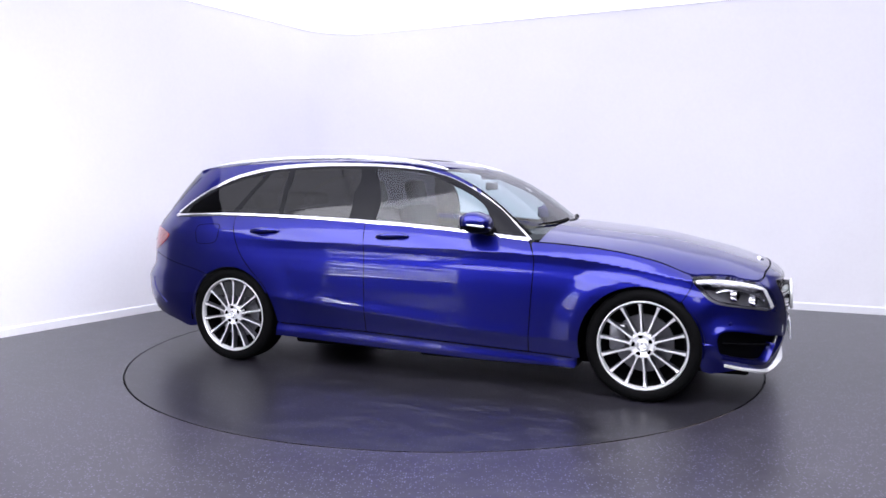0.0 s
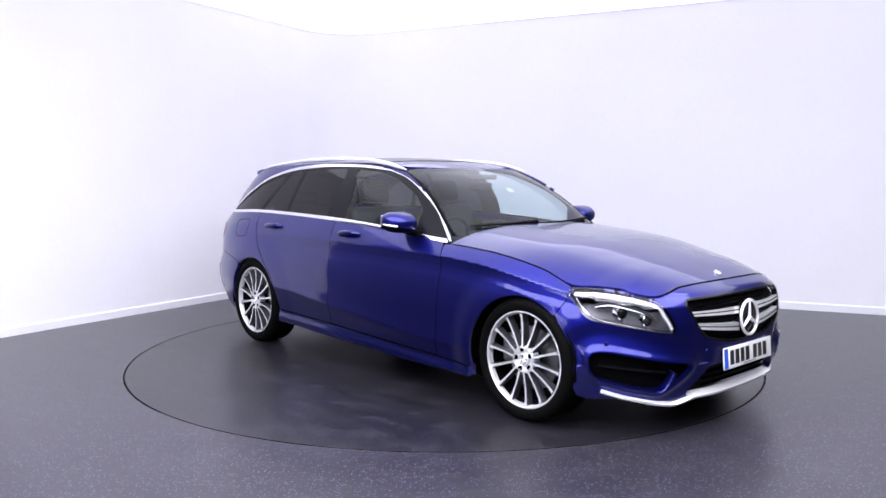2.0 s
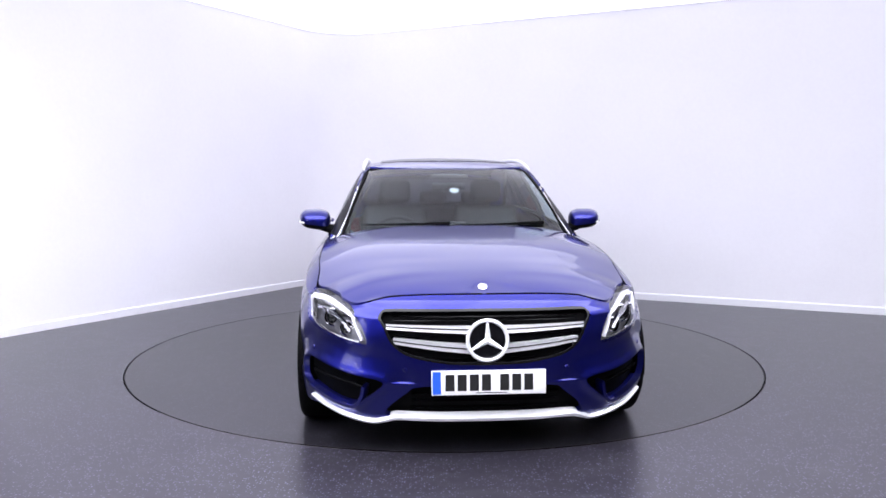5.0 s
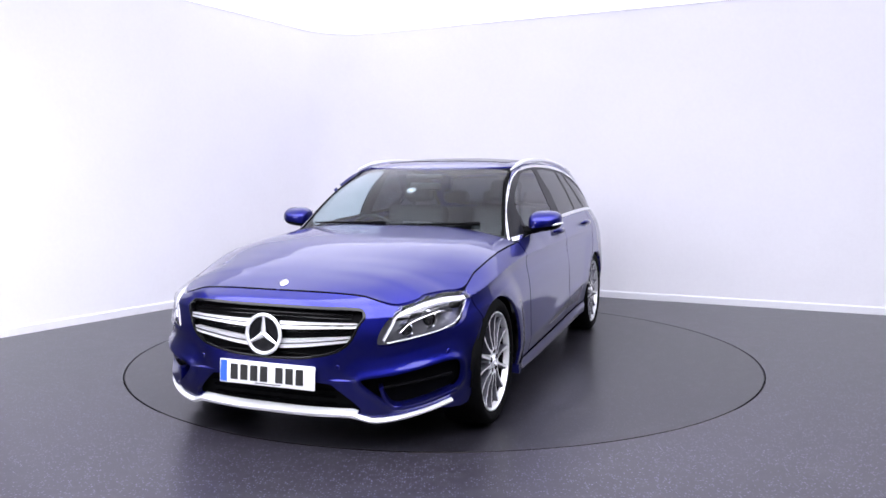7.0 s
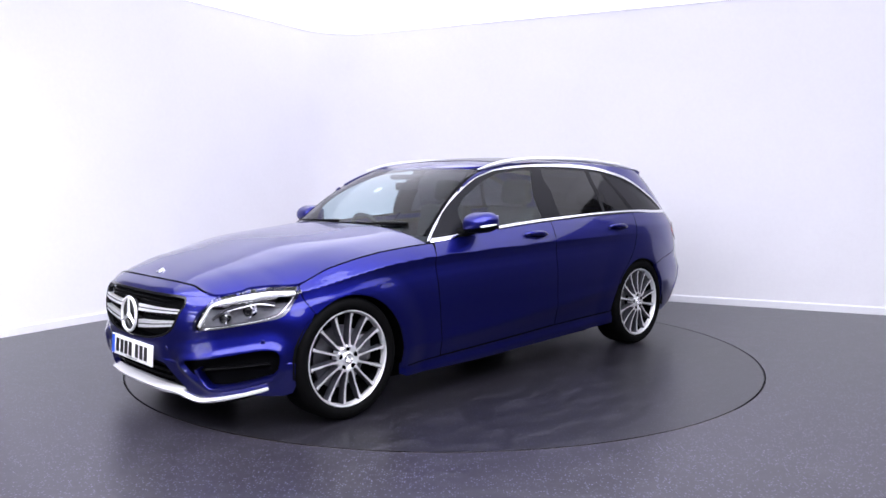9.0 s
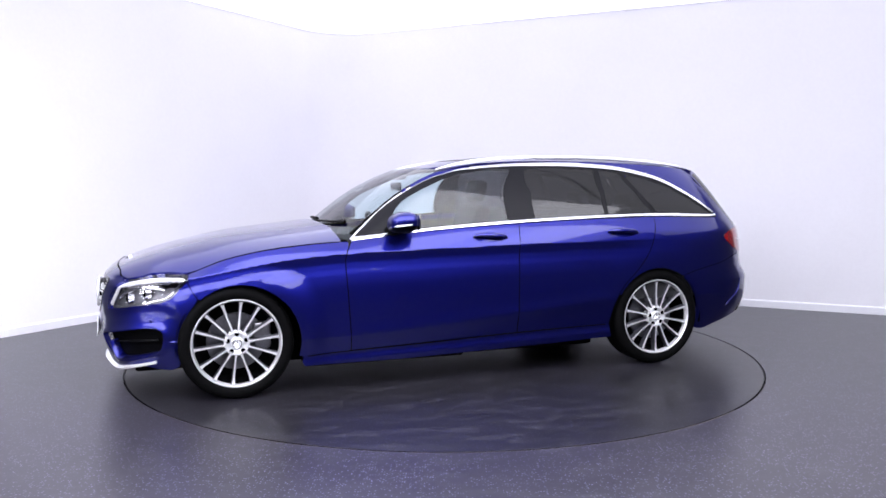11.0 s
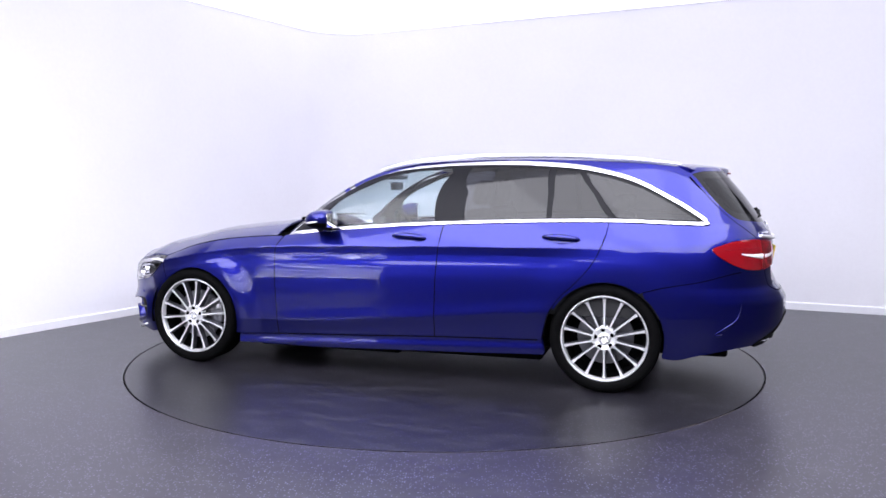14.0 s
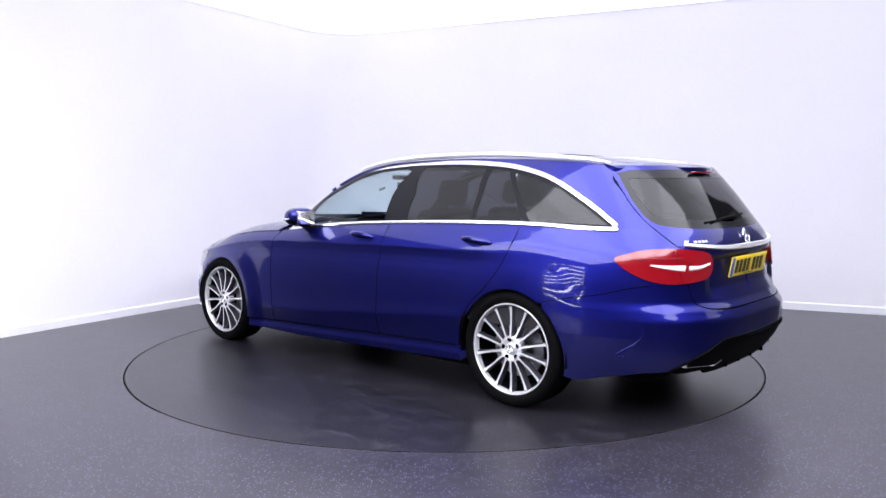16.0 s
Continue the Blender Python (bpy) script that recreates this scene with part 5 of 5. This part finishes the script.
    for sd in (1, -1):
        ribbon("side_vent", LOWER, LOWER.path([("r", 0.79, 0.56), ("r", 0.80, 0.47), ("r", 0.83, 0.385), (-1.93, 0.375)], 5), 0.012, 0.004, PAINT, car, "blue corner flick", side=sd)


def seat(x, y, w, tall):
    """A leather seat with a separate headrest."""
    bm = bmesh.new()
    box(bm, (x - 0.25, y - w / 2, 0.42), (x + 0.28, y + w / 2, 0.56), 0.05, 3)
    s = part("seat", bm, LEATHER, car, "black leather seat")
    bm = bmesh.new()
    box(bm, (-0.07, -w / 2, 0.0), (0.07, w / 2, tall), 0.05, 3)
    bmesh.ops.transform(bm, matrix=pose(x - 0.24, y, 0.50, 0, -16, 0), verts=bm.verts)
    part("backrest", bm, LEATHER, s, "black leather backrest")
    for hy in ((0,) if w < 0.7 else (-0.38, 0.0, 0.38)):
        bm = bmesh.new()
        box(bm, (-0.05, -0.12, tall + 0.03), (0.05, 0.12, tall + (0.20 if w < 0.7 else 0.14)), 0.04, 3)
        bmesh.ops.transform(bm, matrix=pose(x - 0.24, y + hy, 0.50, 0, -14, 0), verts=bm.verts)
        part("headrest", bm, LEATHER, s, "black headrest")


def build_cabin():
    seat(0.02, 0.36, 0.50, 0.60)
    seat(0.02, -0.36, 0.50, 0.60)
    seat(-0.92, 0.0, 1.22, 0.56)
    bm = box(bmesh.new(), (0.52, -0.70, 0.60), (0.95, 0.70, 0.91), 0.06, 3)
    dash = part("dashboard", bm, CABIN, car, "dark soft dashboard")
    bm = box(bmesh.new(), (0.50, -0.11, 0.86), (0.53, 0.11, 1.0), 0.012)
    part("display", bm, GLOSSBLACK, dash, "black centre display")
    bm = bmesh.new()
    lathe(bm, [(0.185 + 0.014 * math.cos(a), 0.014 * math.sin(a)) for a in np.linspace(0, 2 * math.pi, 9)], 36, pose(0.42, -0.36, 0.86, 0, -66, 0))
    box(bm, (0.39, -0.43, 0.82), (0.46, -0.29, 0.90), 0.02)
    part("steering_wheel", bm, LEATHER, car, "black steering wheel")
    # floor pan, door linings, headlining
    bm = box(bmesh.new(), (-2.0, -0.70, 0.36), (1.0, 0.70, 0.42), 0.01)
    part("cabin_floor", bm, CABIN, car, "dark cabin floor")
    p = UPPER.path([*belt_run(0.75, -1.9, -0.02, 14), (-1.9, 0.45), (0.75, 0.45)], 1, smooth=False)
    both(skin, "door_lining", UPPER, poly(p), span(p), CABIN, car, "dark door lining", cell=0.03, lift=-0.05, flange=0)
    xs = np.linspace(0.10, -1.75, 20)
    top = curve1([(-2.0, 1.345), (-1.8, 1.372), (-1.4, 1.42), (-0.9, 1.445), (-0.4, 1.445), (0.0, 1.418), (0.15, 1.392), (0.26, 1.362)])
    loft("headlining", [(x, 0.555, float(top(x)) - 0.07) for x in xs], [(x + 0.08, 0, float(top(x)) - 0.03) for x in xs], LINING, car, "grey headlining", power=2.8, flange=0.0)
    bm = box(bmesh.new(), (-1.45, -0.66, 0.42), (-1.22, 0.66, 0.98), 0.03)
    part("load_cover", bm, CABIN, car, "dark load compartment cover")
    # wipers at the foot of the screen
    for y0, y1 in ((0.56, -0.02), (-0.04, -0.58)):
        pts = []
        for t in np.linspace(0, 1, 7):
            y = y0 + (y1 - y0) * t
            p, n = on_skin(UPPER, ("f", abs(y) + 0.004, 1.0 - 0.012 * t), 0.012)
            pts.append((p.x, math.copysign(p.y, y), p.z))
        part("wiper", tube(bmesh.new(), pts, [0.012, 0.010, 0.008, 0.007, 0.006, 0.006, 0.005], 8), BLACK, car, "black windscreen wiper")
    # screen furniture
    bm = box(bmesh.new(), (0.33, -0.13, 1.283), (0.42, 0.13, 1.318), 0.012)
    part("sensor_housing", bm, GLOSSBLACK, car, "black sensor housing behind the windscreen")
    bm = box(bmesh.new(), (0.36, -0.115, 1.205), (0.385, 0.115, 1.262), 0.012)
    part("rear_view_mirror", bm, GLOSSBLACK, car, "black rear view mirror")
    p, n = on_skin(UPPER, ("f", 0.012, 1.215), -0.005)
    m = Matrix.Translation(p) @ n.to_track_quat("Z", "Y").to_matrix().to_4x4()
    part("windscreen_sticker", lathe(bmesh.new(), [(0.020, 0.0), (0.030, 0.0), (0.030, 0.001), (0.020, 0.001), (0.020, 0.0)], 32, m), PAPER, car, "round white windscreen sticker", 0)
    part("sticker_centre", lathe(bmesh.new(), [(0.0, 0.0), (0.014, 0.0), (0.014, 0.001), (0.0, 0.001)], 24, m), PAPER, car, "white sticker centre", 0)


def build_turntable():
    ob = tagged(new("turntable"), "round dark grey vinyl turntable flush with the floor", "turntable")
    bm = bmesh.new()
    lathe(bm, [(0.0, 0.0), (1.0, 0.0), (2.2, 0.0), (2.238, 0.0)], 160)
    bmesh.ops.remove_doubles(bm, verts=bm.verts, dist=1e-6)
    part("turntable_top", bm, DISC, ob, "dark flecked vinyl top")
    part("edge_ring", lathe(bmesh.new(), [(2.238, 0.0), (2.241, 0.0005), (2.243, -0.001), (2.243, -0.03), (2.2, -0.03)], 160), BLACK, ob, "slim metal edge")
    return ob


build_wheels()
build_front()
build_side_details()
build_rear()
build_cabin()
turntable = build_turntable()


build_room()
build_overhead_glow()
build_light_bank()


def motions():
    rows = [(t, pose(0, 0, 0, 0, 0, a)) for t, a in TURN]
    walk(car, rows)
    walk(turntable, rows)


motions()
